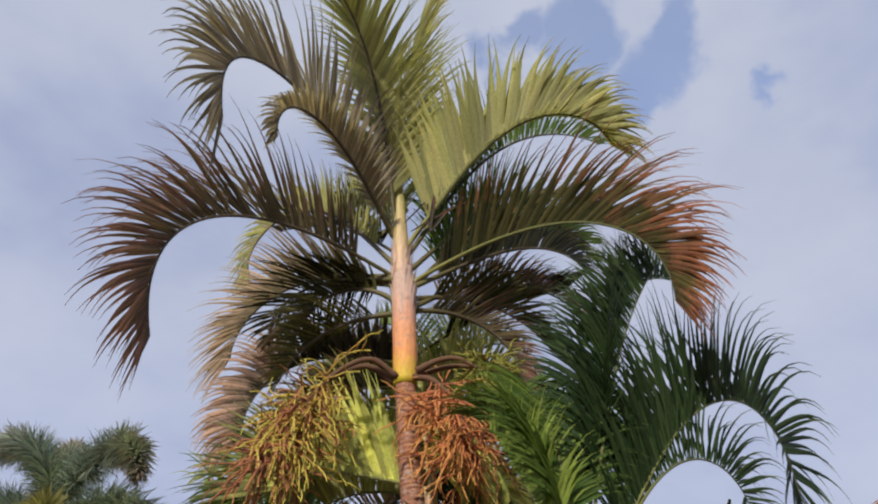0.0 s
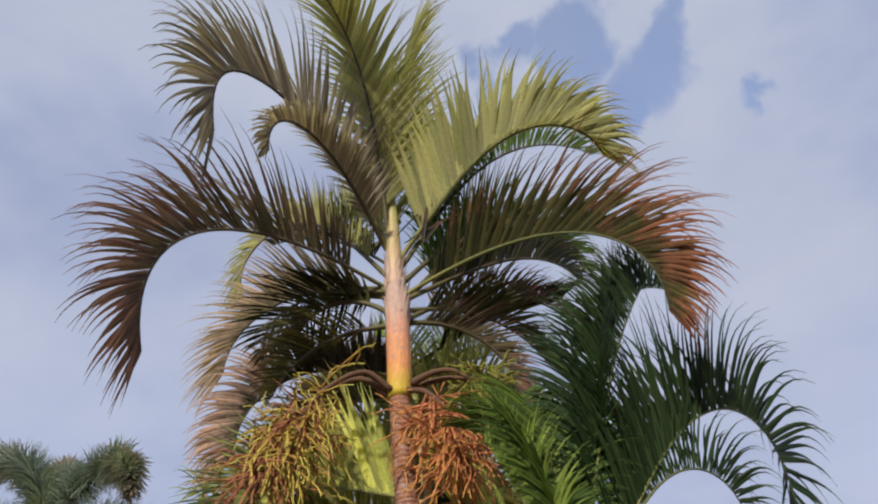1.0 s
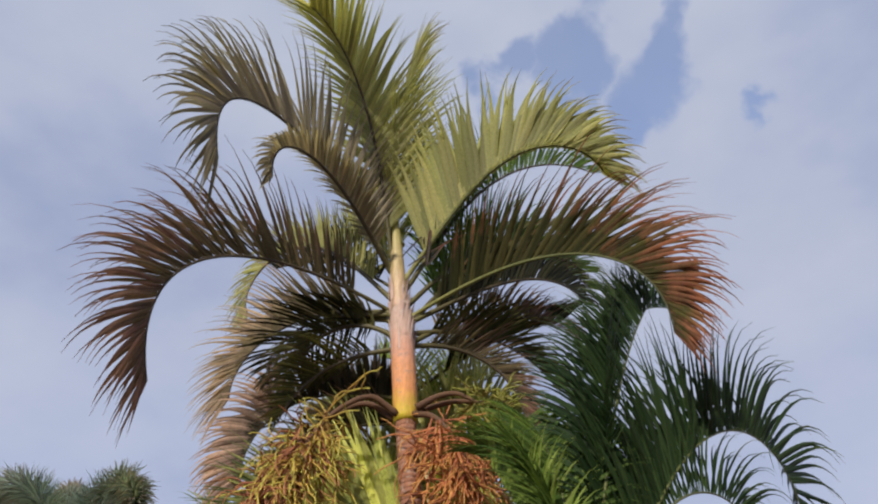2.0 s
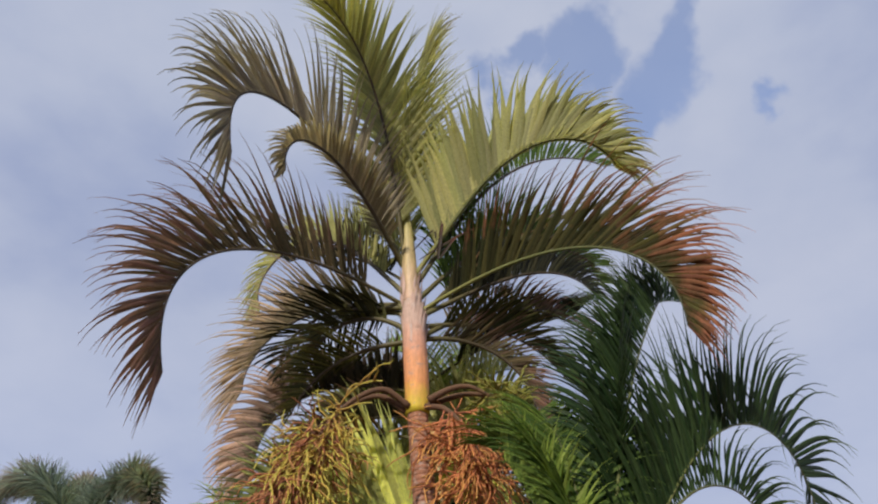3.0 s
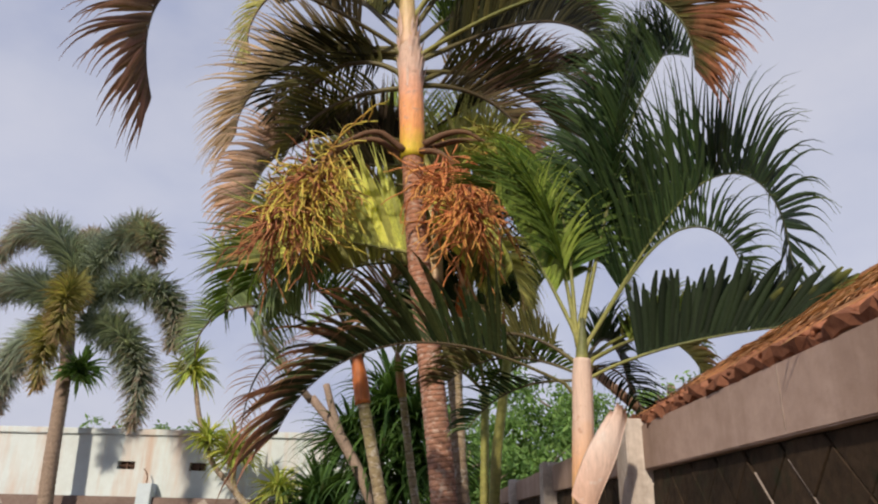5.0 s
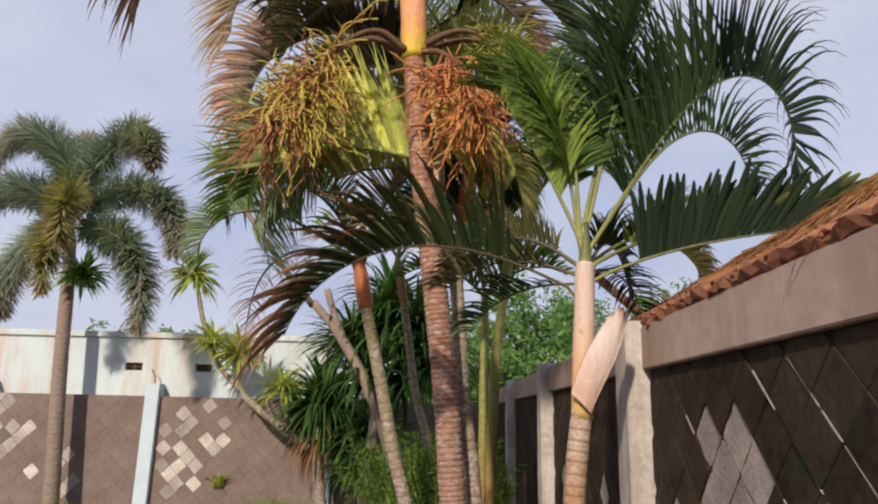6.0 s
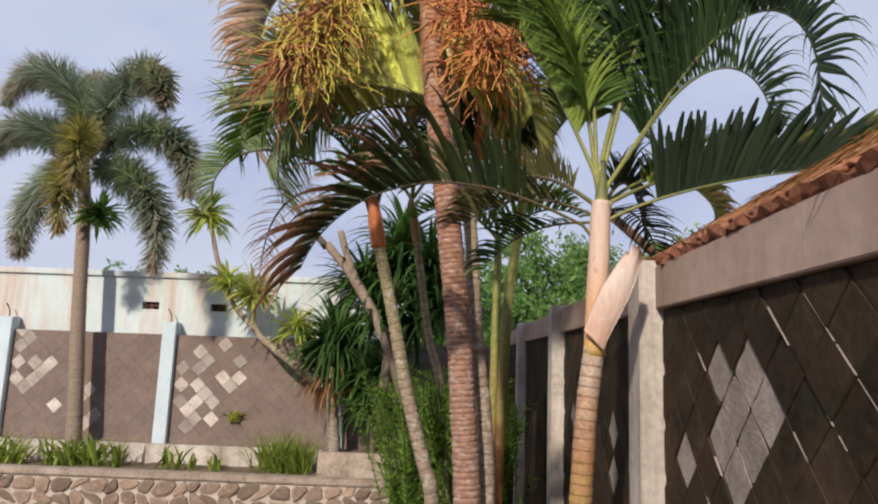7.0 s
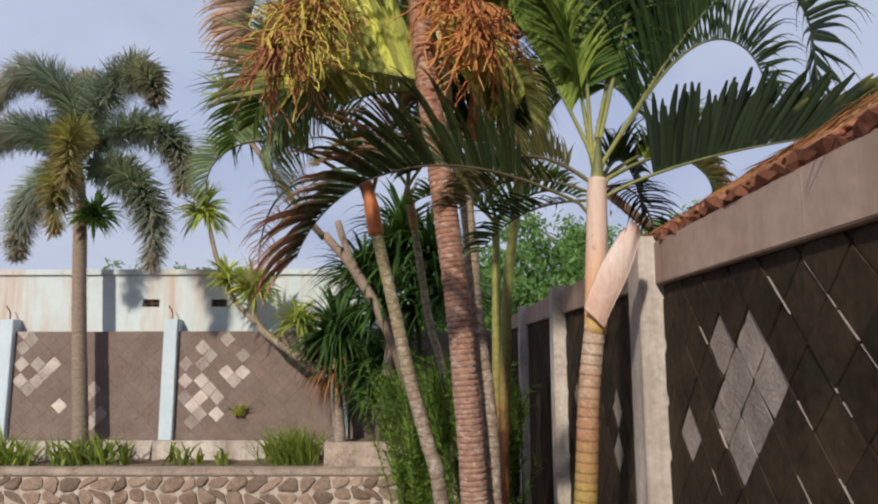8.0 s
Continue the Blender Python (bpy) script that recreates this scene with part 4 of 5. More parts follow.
# ---- the young palm by the wall ----
young = tagged(empty("palm_tree"), "young palm with ochre ringed trunk and dark green fronds", "palm tree", group="palms")
ringed_trunk(young, [(1.47, 4.35, -0.35), (1.51, 4.35, 0.6), (1.53, 4.35, 0.9), (1.56, 4.35, 1.38), (1.60, 4.35, 1.70)], [0.066, 0.06, 0.056, 0.054, 0.053], BARK_OLIVE, 0.052, 0.022, 16, 5)
shaft(young, [(1.60, 4.35, 1.66), (1.613, 4.35, 1.95), (1.625, 4.35, 2.2), (1.63, 4.35, 2.36), (1.635, 4.35, 2.46)], [0.056, 0.056, 0.054, 0.052, 0.045], SHAFT_YOUNG, label="pale pinkish crownshaft with orange base")
shaft(young, [(1.633, 4.35, 2.42), (1.64, 4.35, 2.55), (1.648, 4.35, 2.68)], [0.038, 0.028, 0.014], STALK_LIGHT, "leaf_base", "yellow-green leaf bases")
R = dict(end=0.35, lean1=58, leaf=0.58, width=0.029, pairs=76, vee=68, close=84, thick=0.0105, ragged=0.14, bare=0.22, droop=0.4, root=(1.632, 4.35))
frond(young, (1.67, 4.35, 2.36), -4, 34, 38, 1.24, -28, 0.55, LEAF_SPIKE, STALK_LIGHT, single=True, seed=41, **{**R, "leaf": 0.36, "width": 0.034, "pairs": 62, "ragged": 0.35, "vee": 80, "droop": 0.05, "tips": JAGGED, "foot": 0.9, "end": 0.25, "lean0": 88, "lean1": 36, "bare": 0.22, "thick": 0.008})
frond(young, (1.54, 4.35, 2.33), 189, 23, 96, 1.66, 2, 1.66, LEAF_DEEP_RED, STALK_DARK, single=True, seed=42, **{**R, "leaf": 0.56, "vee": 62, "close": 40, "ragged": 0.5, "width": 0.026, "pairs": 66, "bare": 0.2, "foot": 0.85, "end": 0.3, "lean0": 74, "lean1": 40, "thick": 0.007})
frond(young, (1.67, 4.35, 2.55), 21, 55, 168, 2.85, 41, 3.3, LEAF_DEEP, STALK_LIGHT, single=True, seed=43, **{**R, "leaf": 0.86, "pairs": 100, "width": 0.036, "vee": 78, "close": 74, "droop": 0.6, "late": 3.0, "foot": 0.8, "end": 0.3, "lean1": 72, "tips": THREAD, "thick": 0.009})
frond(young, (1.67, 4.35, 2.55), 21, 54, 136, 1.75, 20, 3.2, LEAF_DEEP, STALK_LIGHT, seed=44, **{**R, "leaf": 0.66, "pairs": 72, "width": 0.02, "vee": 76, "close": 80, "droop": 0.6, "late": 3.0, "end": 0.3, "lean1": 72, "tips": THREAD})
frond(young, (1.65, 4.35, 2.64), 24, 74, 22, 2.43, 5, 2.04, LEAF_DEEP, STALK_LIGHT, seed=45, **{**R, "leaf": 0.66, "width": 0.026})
frond(young, (1.59, 4.35, 2.64), 147, 67, 6, 0.97, 6, 0.96, LEAF_LIME, STALK_LIGHT, seed=46, **{**R, "leaf": 0.55, "vee": 78, "close": 70, "foot": 0.8, "width": 0.03, "pairs": 44, "ragged": 0.2, "lean0": 60, "lean1": 30, "tips": FUSED})
frond(young, (1.61, 4.35, 2.64), 104, 88, 49, 1.46, -2, 1.49, LEAF_GREEN, STALK_LIGHT, seed=47, **{**R, "leaf": 0.6, "width": 0.024, "vee": 15, "close": 25, "droop": 0.3})
frond(young, (1.69, 4.35, 2.46), 45, 25, 59, 1.96, 19, 1.80, LEAF_LIME, STALK_LIGHT, seed=50, **{**R, "leaf": 0.5})
frond(young, (1.60, 4.37, 2.45), 150, 40, 110, 0.9, 0, 1.6, LEAF_OLIVE, STALK_DARK, seed=81, **{**R, "width": 0.016, "leaf": 0.28, "pairs": 40, "bare": 0.15})
frond(young, (1.66, 4.37, 2.45), 60, 40, 110, 1.0, 0, 1.6, LEAF_DEEP, STALK_DARK, seed=82, **{**R, "leaf": 0.34, "pairs": 40, "bare": 0.15})
frond(young, (1.73, 4.6, 2.52), 28, 37, 108, 0.98, -15, 1.72, LEAF_OLIVE, STALK_LIGHT, seed=83, **{**R, "leaf": 0.26, "pairs": 34, "bare": 0.3})
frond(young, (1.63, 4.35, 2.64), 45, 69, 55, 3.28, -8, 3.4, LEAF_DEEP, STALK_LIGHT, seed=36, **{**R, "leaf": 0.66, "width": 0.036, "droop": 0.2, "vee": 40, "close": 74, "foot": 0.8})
frond(young, (1.61, 4.35, 2.58), 143, 83, 85, 1.4, -32, 2.46, LEAF_GREEN, STALK_LIGHT, seed=37, **{**R, "vee": 20, "close": 30, "droop": 0.3})

frond(young, (1.60, 4.40, 2.40), 165, 25, 70, 0.75, 0, 1.4, LEAF_OLIVE, STALK_DARK, seed=142, **{**R, "leaf": 0.3, "width": 0.014, "pairs": 32, "vee": 30, "bare": 0.2, "thick": 0.006, "ragged": 0.3})
frond(young, (1.60, 4.42, 2.36), 150, 5, 60, 0.7, 0, 1.4, LEAF_DEEP, STALK_DARK, seed=143, **{**R, "leaf": 0.26, "width": 0.014, "pairs": 30, "vee": 20, "bare": 0.15, "thick": 0.006, "ragged": 0.3})
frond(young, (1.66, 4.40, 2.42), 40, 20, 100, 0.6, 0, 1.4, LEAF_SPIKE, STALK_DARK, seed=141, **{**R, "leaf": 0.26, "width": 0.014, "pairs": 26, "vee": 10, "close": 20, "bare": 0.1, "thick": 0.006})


def hanging_sheath():
    """A dead leaf base peeling off the trunk: a thin open boat, widest in the middle, torn along its upper end."""
    n, k = 18, 13
    rng = np.random.default_rng(14)
    torn = rng.normal(0, 0.012, k)
    verts = []
    for off in (0.0, 0.006):
        for i in range(n):
            t = i / (n - 1)
            axis = np.array([1.578 + 0.045 * t + 0.155 * t**1.2, 4.285 - 0.035 * t, 1.735 + 0.42 * t])
            w = 0.050 + 0.022 * math.sin(math.pi * min(t * 0.95, 1.0)) - 0.020 * max(0, t - 0.55)
            for j in range(k):
                a = (j / (k - 1) - 0.5) * 2.3
                lift = (torn[j] + 0.05 * math.cos(a * 1.2)) * t**3 - 0.035 * (1 - t) ** 3 * math.sin(a)
                rim = 1.0 + 0.10 * math.sin(9 * t + 2.0 * a)
                verts.append(axis + np.array([math.sin(a) * w * 1.02, -math.cos(a) * w * 0.50 * rim - off, -math.sin(a) * w * 0.34 + lift]))
    faces = []
    for s in (0, 1):
        o = s * n * k
        for i in range(n - 1):
            for j in range(k - 1):
                q = (o + i * k + j, o + i * k + j + 1, o + (i + 1) * k + j + 1, o + (i + 1) * k + j)
                faces.append(q if s else q[::-1])
    o = n * k
    for i in range(n - 1):
        faces += [(i * k, (i + 1) * k, o + (i + 1) * k, o + i * k), (i * k + k - 1, o + i * k + k - 1, o + (i + 1) * k + k - 1, (i + 1) * k + k - 1)]
    for j in range(k - 1):
        faces += [(j, o + j, o + j + 1, j + 1), ((n - 1) * k + j, (n - 1) * k + j + 1, o + (n - 1) * k + j + 1, o + (n - 1) * k + j)]
    uv = np.array([[j / (k - 1), i / (n - 1)] for s in (0, 1) for i in range(n) for j in range(k)])
    mesh_ob("leaf_sheath", verts, faces, SHEATH_PALE, young, "dried pinkish leaf sheath peeling off", uv, True)


hanging_sheath()

# ---- palms behind ----
P = dict(leaf=0.7, width=0.032, pairs=60, vee=45, thick=0.018)
second = tagged(empty("palm_tree"), "slender pale-barked palm with yellow-green fronds", "palm tree", group="palms")
ringed_trunk(second, [(1.19, 5.55, -0.85), (1.164, 5.55, 0.69), (1.134, 5.55, 1.24), (1.087, 5.56, 1.60), (1.048, 5.60, 1.97), (1.006, 5.75, 2.59), (0.86, 6.2, 3.5)], [0.06, 0.052, 0.05, 0.05, 0.05, 0.05, 0.05], BARK_PALE, 0.07, 0.05, 12, 6)
shaft(second, [(0.86, 6.2, 3.48), (0.84, 6.2, 3.8), (0.80, 6.2, 4.2), (0.72, 6.2, 4.75)], [0.06, 0.06, 0.05, 0.02], SHAFT_TOP)
S = {**P, "root": (0.82, 6.2), "thick": 0.013}
frond(second, (0.69, 5.75, 3.57), 180, 11, 50, 1.05, 0, 2.7, LEAF_FAN, STALK_LIGHT, seed=51, **{**S, "vee": 78, "close": 84, "leaf": 1.0, "foot": 1.0, "pairs": 46, "width": 0.046, "lean0": 66, "lean1": 28, "bare": 0.03, "droop": 0.12, "end": 0.25, "tips": FUSED, "root": (0.80, 6.1)})
frond(second, (0.75, 6.2, 4.39), 5, 39, 118, 1.31, 0, 1.61, LEAF_YELLOW, STALK_LIGHT, seed=111, **{**S, "vee": 76, "leaf": 0.6, "foot": 1.0, "width": 0.036, "lean0": 85, "bare": 0.04, "pairs": 44})
frond(second, (0.78, 6.3, 3.66), 183, 10, 40, 0.8, 0, 1.3, LEAF_YELLOW, STALK_LIGHT, seed=116, **{**S, "vee": 78, "close": 84, "leaf": 0.85, "width": 0.036, "lean0": 108, "lean1": 80, "bare": 0.0, "foot": 1.0, "end": 0.1, "pairs": 36, "droop": 0.15})
frond(second, (0.69, 6.2, 3.78), 180, 27, 109, 1.74, -1, 1.01, LEAF_BLUE, STALK_LIGHT, seed=117, **{**S, "vee": -35, "close": -45, "leaf": 0.62, "width": 0.017, "pairs": 62, "bare": 0.4, "foot": 0.8, "ragged": 0.3})
frond(second, (0.69, 6.25, 3.86), 179, 35, 150, 2.15, -24, 1.03, LEAF_BLUE, STALK_LIGHT, seed=118, **{**S, "vee": -20, "close": -30, "leaf": 0.7, "width": 0.017, "pairs": 66, "bare": 0.3, "foot": 0.8, "ragged": 0.3})
frond(second, (0.54, 6.0, 4.71), 187, 9, 115, 1.72, -1, 1.61, LEAF_UMBER_DARK, STALK_DARK, seed=130, **{**S, "root": (0.74, 6.2), "vee": 74, "close": 82, "leaf": 0.58, "width": 0.04, "pairs": 72, "bare": 0.02, "foot": 0.9, "end": 0.35, "lean0": 84, "lean1": 62, "droop": 0.3, "tips": THREAD})
frond(second, (0.56, 6.1, 4.52), 186, 0, 95, 1.45, -1, 1.5, LEAF_UMBER_DARK, STALK_DARK, seed=133, **{**S, "root": (0.76, 6.2), "vee": 60, "close": 75, "leaf": 0.44, "width": 0.03, "pairs": 56, "bare": 0.05, "foot": 0.9, "end": 0.3, "lean0": 70, "lean1": 50, "droop": 0.4, "tips": THREAD})
frond(second, (0.58, 6.15, 4.35), 182, 10, 110, 1.5, -1, 1.4, LEAF_ROSE, STALK_DARK, seed=134, **{**S, "root": (0.76, 6.2), "vee": 30, "close": 50, "leaf": 0.42, "width": 0.024, "pairs": 50, "bare": 0.15, "foot": 0.9, "end": 0.3, "droop": 0.5, "tips": THREAD})
frond(second, (0.71, 6.2, 4.90), -3, 36, 28, 1.59, 0, 1.78, LEAF_SHADED, STALK_DARK, seed=131, **{**S, "root": (0.74, 6.2), "vee": 74, "close": 82, "leaf": 0.6, "width": 0.026, "pairs": 56, "bare": 0.2, "lean0": 40, "lean1": 36, "end": 0.3, "tips": THREAD})
frond(second, (0.74, 6.3, 4.10), 180, 20, 60, 0.95, 0, 1.4, LEAF_YELLOW, STALK_LIGHT, seed=119, **{**S, "vee": 75, "close": 80, "leaf": 0.62, "width": 0.03, "lean0": 105, "lean1": 60, "bare": 0.0, "foot": 1.0, "end": 0.3, "pairs": 40, "droop": 0.2})
frond(second, (0.78, 6.3, 4.20), 2, 28, 60, 1.05, 0, 1.4, LEAF_YELLOW, STALK_LIGHT, seed=120, **{**S, "vee": 75, "close": 80, "leaf": 0.72, "width": 0.03, "lean0": 105, "lean1": 60, "bare": 0.0, "foot": 1.0, "end": 0.3, "pairs": 44, "droop": 0.2})
frond(second, (0.74, 6.35, 4.45), 165, 50, 70, 1.2, 0, 1.4, LEAF_YELLOW, STALK_LIGHT, seed=121, **{**S, "vee": 30, "leaf": 0.6, "width": 0.028, "bare": 0.0, "foot": 1.0, "pairs": 46})
frond(second, (0.72, 5.66, 4.05), -8, 12, 100, 0.95, 5, 0.9, LEAF_FAN, STALK_LIGHT, seed=112, **{**S, "vee": -60, "close": -70, "leaf": 0.7, "foot": 1.0, "width": 0.036, "bare": 0.03, "pairs": 44, "root": (0.82, 6.1)})
frond(second, (0.76, 5.72, 3.85), 0, 15, 100, 0.9, 0, 1.2, LEAF_FAN, STALK_LIGHT, seed=115, **{**S, "vee": -50, "close": -60, "leaf": 0.8, "foot": 1.0, "width": 0.036, "bare": 0.03, "pairs": 40, "root": (0.82, 6.1)})
frond(second, (0.64, 6.2, 4.70), 173, 20, 102, 0.6, 0, 1.32, LEAF_LIME, STALK_LIGHT, seed=113, **{**S, "vee": 15, "leaf": 0.35, "bare": 0.03, "pairs": 24})
frond(second, (0.81, 6.6, 3.75), 1, 21, 91, 1.0, 0, 1.41, LEAF_DEEP, STALK_LIGHT, seed=114, **{**S, "vee": 15, "close": 25, "leaf": 0.5, "pairs": 40})
frond(second, (0.78, 6.2, 3.89), 167, 32, 110, 1.98, -3, 1.43, LEAF_GREEN, STALK_LIGHT, seed=52, **{**P, "root": (0.82, 6.2), "vee": 5, "close": 20})
frond(second, (0.75, 6.2, 3.83), 162, 31, 126, 2.43, 0, 1.71, LEAF_GREEN, STALK_LIGHT, seed=56, **{**P, "root": (0.82, 6.2), "vee": 10, "close": 20})
frond(second, (0.90, 6.2, 3.89), -11, 37, 137, 1.16, 0, 0.62, LEAF_YELLOW, STALK_LIGHT, seed=53, **{**P, "root": (0.82, 6.2), "vee": 10, "close": 20})
frond(second, (0.83, 6.2, 3.89), 42, 75, 71, 2.30, 7, 1.78, LEAF_YELLOW, STALK_LIGHT, seed=54, **{**P, "root": (0.82, 6.2)})
frond(second, (0.78, 6.2, 3.89), 138, 65, 54, 1.93, -4, 1.68, LEAF_YELLOW, STALK_LIGHT, seed=55, **{**P, "root": (0.82, 6.2)})
frond(second, (0.80, 6.2, 3.89), 115, 80, 60, 2.5, 0, 1.7, LEAF_LIME, STALK_LIGHT, seed=58, **{**P, "root": (0.82, 6.2)})
frond(second, (0.83, 6.2, 3.89), 65, 80, 60, 2.5, 0, 1.7, LEAF_YELLOW, STALK_LIGHT, seed=59, **{**P, "root": (0.82, 6.2)})
frond(second, (0.83, 6.2, 3.89), 95, 70, 70, 1.9, 0, 1.7, LEAF_YELLOW, STALK_LIGHT, seed=57, **{**P, "root": (0.82, 6.2)})

third = tagged(empty("palm_tree"), "slender palm with red lower trunk and green upper stem", "palm tree", group="palms")
ringed_trunk(third, [(1.33, 7.0, -1.0), (1.346, 7.0, 0.43), (1.368, 7.0, 1.08), (1.404, 7.0, 2.06), (1.446, 7.0, 2.46), (1.53, 7.0, 3.1)], [0.058, 0.05, 0.048, 0.047, 0.045, 0.045], BARK_RED, 0.09, 0.04, 12, 7)
shaft(third, [(1.53, 7.0, 3.08), (1.56, 7.0, 3.25), (1.60, 7.0, 3.45)], [0.06, 0.055, 0.025], STALK_LIGHT)
frond(third, (1.64, 7.0, 3.35), 24, 67, 127, 1.76, 7, 2.0, LEAF_GREEN, STALK_LIGHT, seed=61, **{**P, "root": (1.59, 7.0)})
frond(third, (1.58, 7.0, 3.34), 167, 76, 162, 1.32, -3, 1.74, LEAF_DEEP, STALK_LIGHT, seed=62, **{**P, "root": (1.59, 7.0)})
frond(third, (1.64, 7.0, 3.35), 53, 67, 83, 2.66, -9, 1.71, LEAF_DEEP, STALK_LIGHT, seed=63, **{**P, "root": (1.59, 7.0)})
frond(third, (1.58, 7.0, 3.3), 200, 30, 100, 1.2, 0, 1.5, LEAF_DEEP, STALK_LIGHT, seed=64, **{**P, "root": (1.59, 7.0)})
frond(third, (1.6, 7.0, 3.35), 120, 70, 80, 2.2, 0, 1.6, LEAF_DEEP, STALK_LIGHT, seed=65, **{**P, "root": (1.59, 7.0)})

fourth = tagged(empty("palm_tree"), "slender leaning palm with a bright orange crownshaft", "palm tree", group="palms")
ringed_trunk(fourth, [(1.0, 6.8, -1.0), (0.798, 6.8, 0.45), (0.715, 6.8, 0.76), (0.548, 6.8, 1.35), (0.396, 6.8, 2.0), (0.25, 6.8, 2.6)], [0.07, 0.063, 0.06, 0.057, 0.053, 0.05], BARK_PALE, 0.08, 0.05, 12, 8)
shaft(fourth, [(0.25, 6.8, 2.58), (0.21, 6.8, 2.8), (0.16, 6.8, 3.05)], [0.068, 0.066, 0.045], SHAFT_RED, label="bright orange-red crownshaft")
frond(fourth, (0.09, 6.8, 3.04), 180, 34, 143, 1.76, 0, 2.42, LEAF_BLUE, STALK_DARK, seed=71, **{**P, "root": (0.17, 6.8), "leaf": 0.5, "width": 0.02, "pairs": 52, "vee": 70, "close": 82, "bare": 0.3})
frond(fourth, (0.22, 6.8, 3.0), 58, 72, 92, 2.14, -2, 1.51, LEAF_ROSE, STALK_DARK, seed=72, **{**P, "root": (0.17, 6.8)})
frond(fourth, (0.2, 6.8, 2.95), 152, 65, 116, 2.21, 0, 1.59, LEAF_GREEN, STALK_DARK, seed=73, **{**P, "root": (0.17, 6.8)})
frond(fourth, (0.09, 6.8, 3.04), 143, 17, 103, 2.19, -33, 1.71, LEAF_ROSE, STALK_DARK, seed=74, **{**P, "root": (0.17, 6.8), "leaf": 0.45, "width": 0.012, "pairs": 40, "vee": 10, "close": 20, "ragged": 0.4, "droop": 0.5})

seventh = tagged(empty("palm_tree"), "slender green-grey palm with an orange crownshaft behind the tall trunk", "palm tree", group="palms")
ringed_trunk(seventh, [(1.26, 6.6, -0.95), (1.20, 6.6, 0.52), (1.13, 6.6, 1.37), (1.06, 6.6, 2.54), (1.06, 6.6, 3.12)], [0.055, 0.05, 0.046, 0.044, 0.042], BARK_PALE, 0.08, 0.05, 12, 15)
shaft(seventh, [(1.08, 6.6, 3.10), (1.095, 6.6, 3.4), (1.12, 6.6, 3.72), (1.13, 6.6, 4.0)], [0.06, 0.064, 0.055, 0.02], SHAFT_RED, label="bright orange-red crownshaft")
for k, (az, e0, bend, ln) in enumerate(((5, 55, 90, 1.5), (60, 65, 80, 1.8), (300, 55, 110, 0.9))):
    frond(seventh, (1.13, 6.6, 3.9), az, e0, bend, ln, 0, 1.6, LEAF_DEEP, STALK_LIGHT, seed=160 + k, **{**P, "root": (1.13, 6.6), "leaf": 0.5, "pairs": 40})

fifth = tagged(empty("palm_tree"), "thin young palm with an ochre stem behind the others", "palm tree", group="palms")
ringed_trunk(fifth, [(1.05, 8.0, -1.1), (0.96, 8.0, 0.22), (0.83, 8.0, 1.36), (0.69, 8.0, 1.87), (0.53, 8.0, 2.86)], [0.05, 0.045, 0.043, 0.042, 0.04], BARK_PALE, 0.08, 0.05, 10, 9)
shaft(fifth, [(0.53, 8.0, 2.84), (0.49, 8.0, 3.1), (0.45, 8.0, 3.35)], [0.048, 0.045, 0.02], BARK_OLIVE)
for k, (az, e0, bend, ln) in enumerate(((20, 60, 90, 1.5), (150, 55, 95, 1.5), (270, 70, 90, 1.2), (80, 70, 70, 1.6))):
    frond(fifth, (0.46, 8.0, 3.3), az, e0, bend, ln, 0, 1.5, LEAF_GREEN, STALK_LIGHT, seed=80 + k, **{**P, "root": (0.46, 8.0), "leaf": 0.4, "pairs": 24})

sixth = tagged(empty("palm_tree"), "thin green-stemmed palm with a small crown", "palm tree", group="palms")
ringed_trunk(sixth, [(1.33, 7.6, -1.05), (1.34, 7.6, 0.35), (1.35, 7.6, 1.9), (1.36, 7.6, 2.85)], [0.05, 0.046, 0.044, 0.04], BARK_RED, 0.09, 0.04, 10, 10)
for k, (az, e0, bend, ln) in enumerate(((10, 50, 80, 1.0), (170, 50, 90, 1.0), (250, 65, 90, 0.9), (330, 60, 90, 0.9), (100, 60, 90, 1.1))):
    frond(sixth, (1.36, 7.6, 2.83), az, e0, bend, ln, 0, 1.5, LEAF_GREEN, STALK_LIGHT, seed=90 + k, **{**P, "root": (1.36, 7.6), "leaf": 0.34, "pairs": 20})

# ---- foxtail palm in the far bed ----
fox = tagged(empty("palm_tree"), "foxtail palm with bushy plume fronds and grey trunk", "palm tree", group="palms")
ringed_trunk(fox, [(-5.44, 13.02, -0.4), (-5.46, 13.02, 0.3), (-5.61, 13.0, 2.22), (-5.71, 13.0, 3.83), (-5.74, 13.0, 4.25)], [0.16, 0.13, 0.12, 0.115, 0.10], BARK_GREY, 0.09, 0.03, 14, 12)
shaft(fox, [(-5.74, 13.0, 4.2), (-5.80, 13.0, 4.6), (-5.85, 13.0, 5.12)], [0.11, 0.12, 0.05], BARK_PALE)
rosette(fox, (-5.38, 12.85, 4.0), 110, 0.55, 0.075, LEAF_TREE, (0.4, -0.3, 1), 0.4, 71, -0.7, "fern", "dark green fern growing on the trunk")


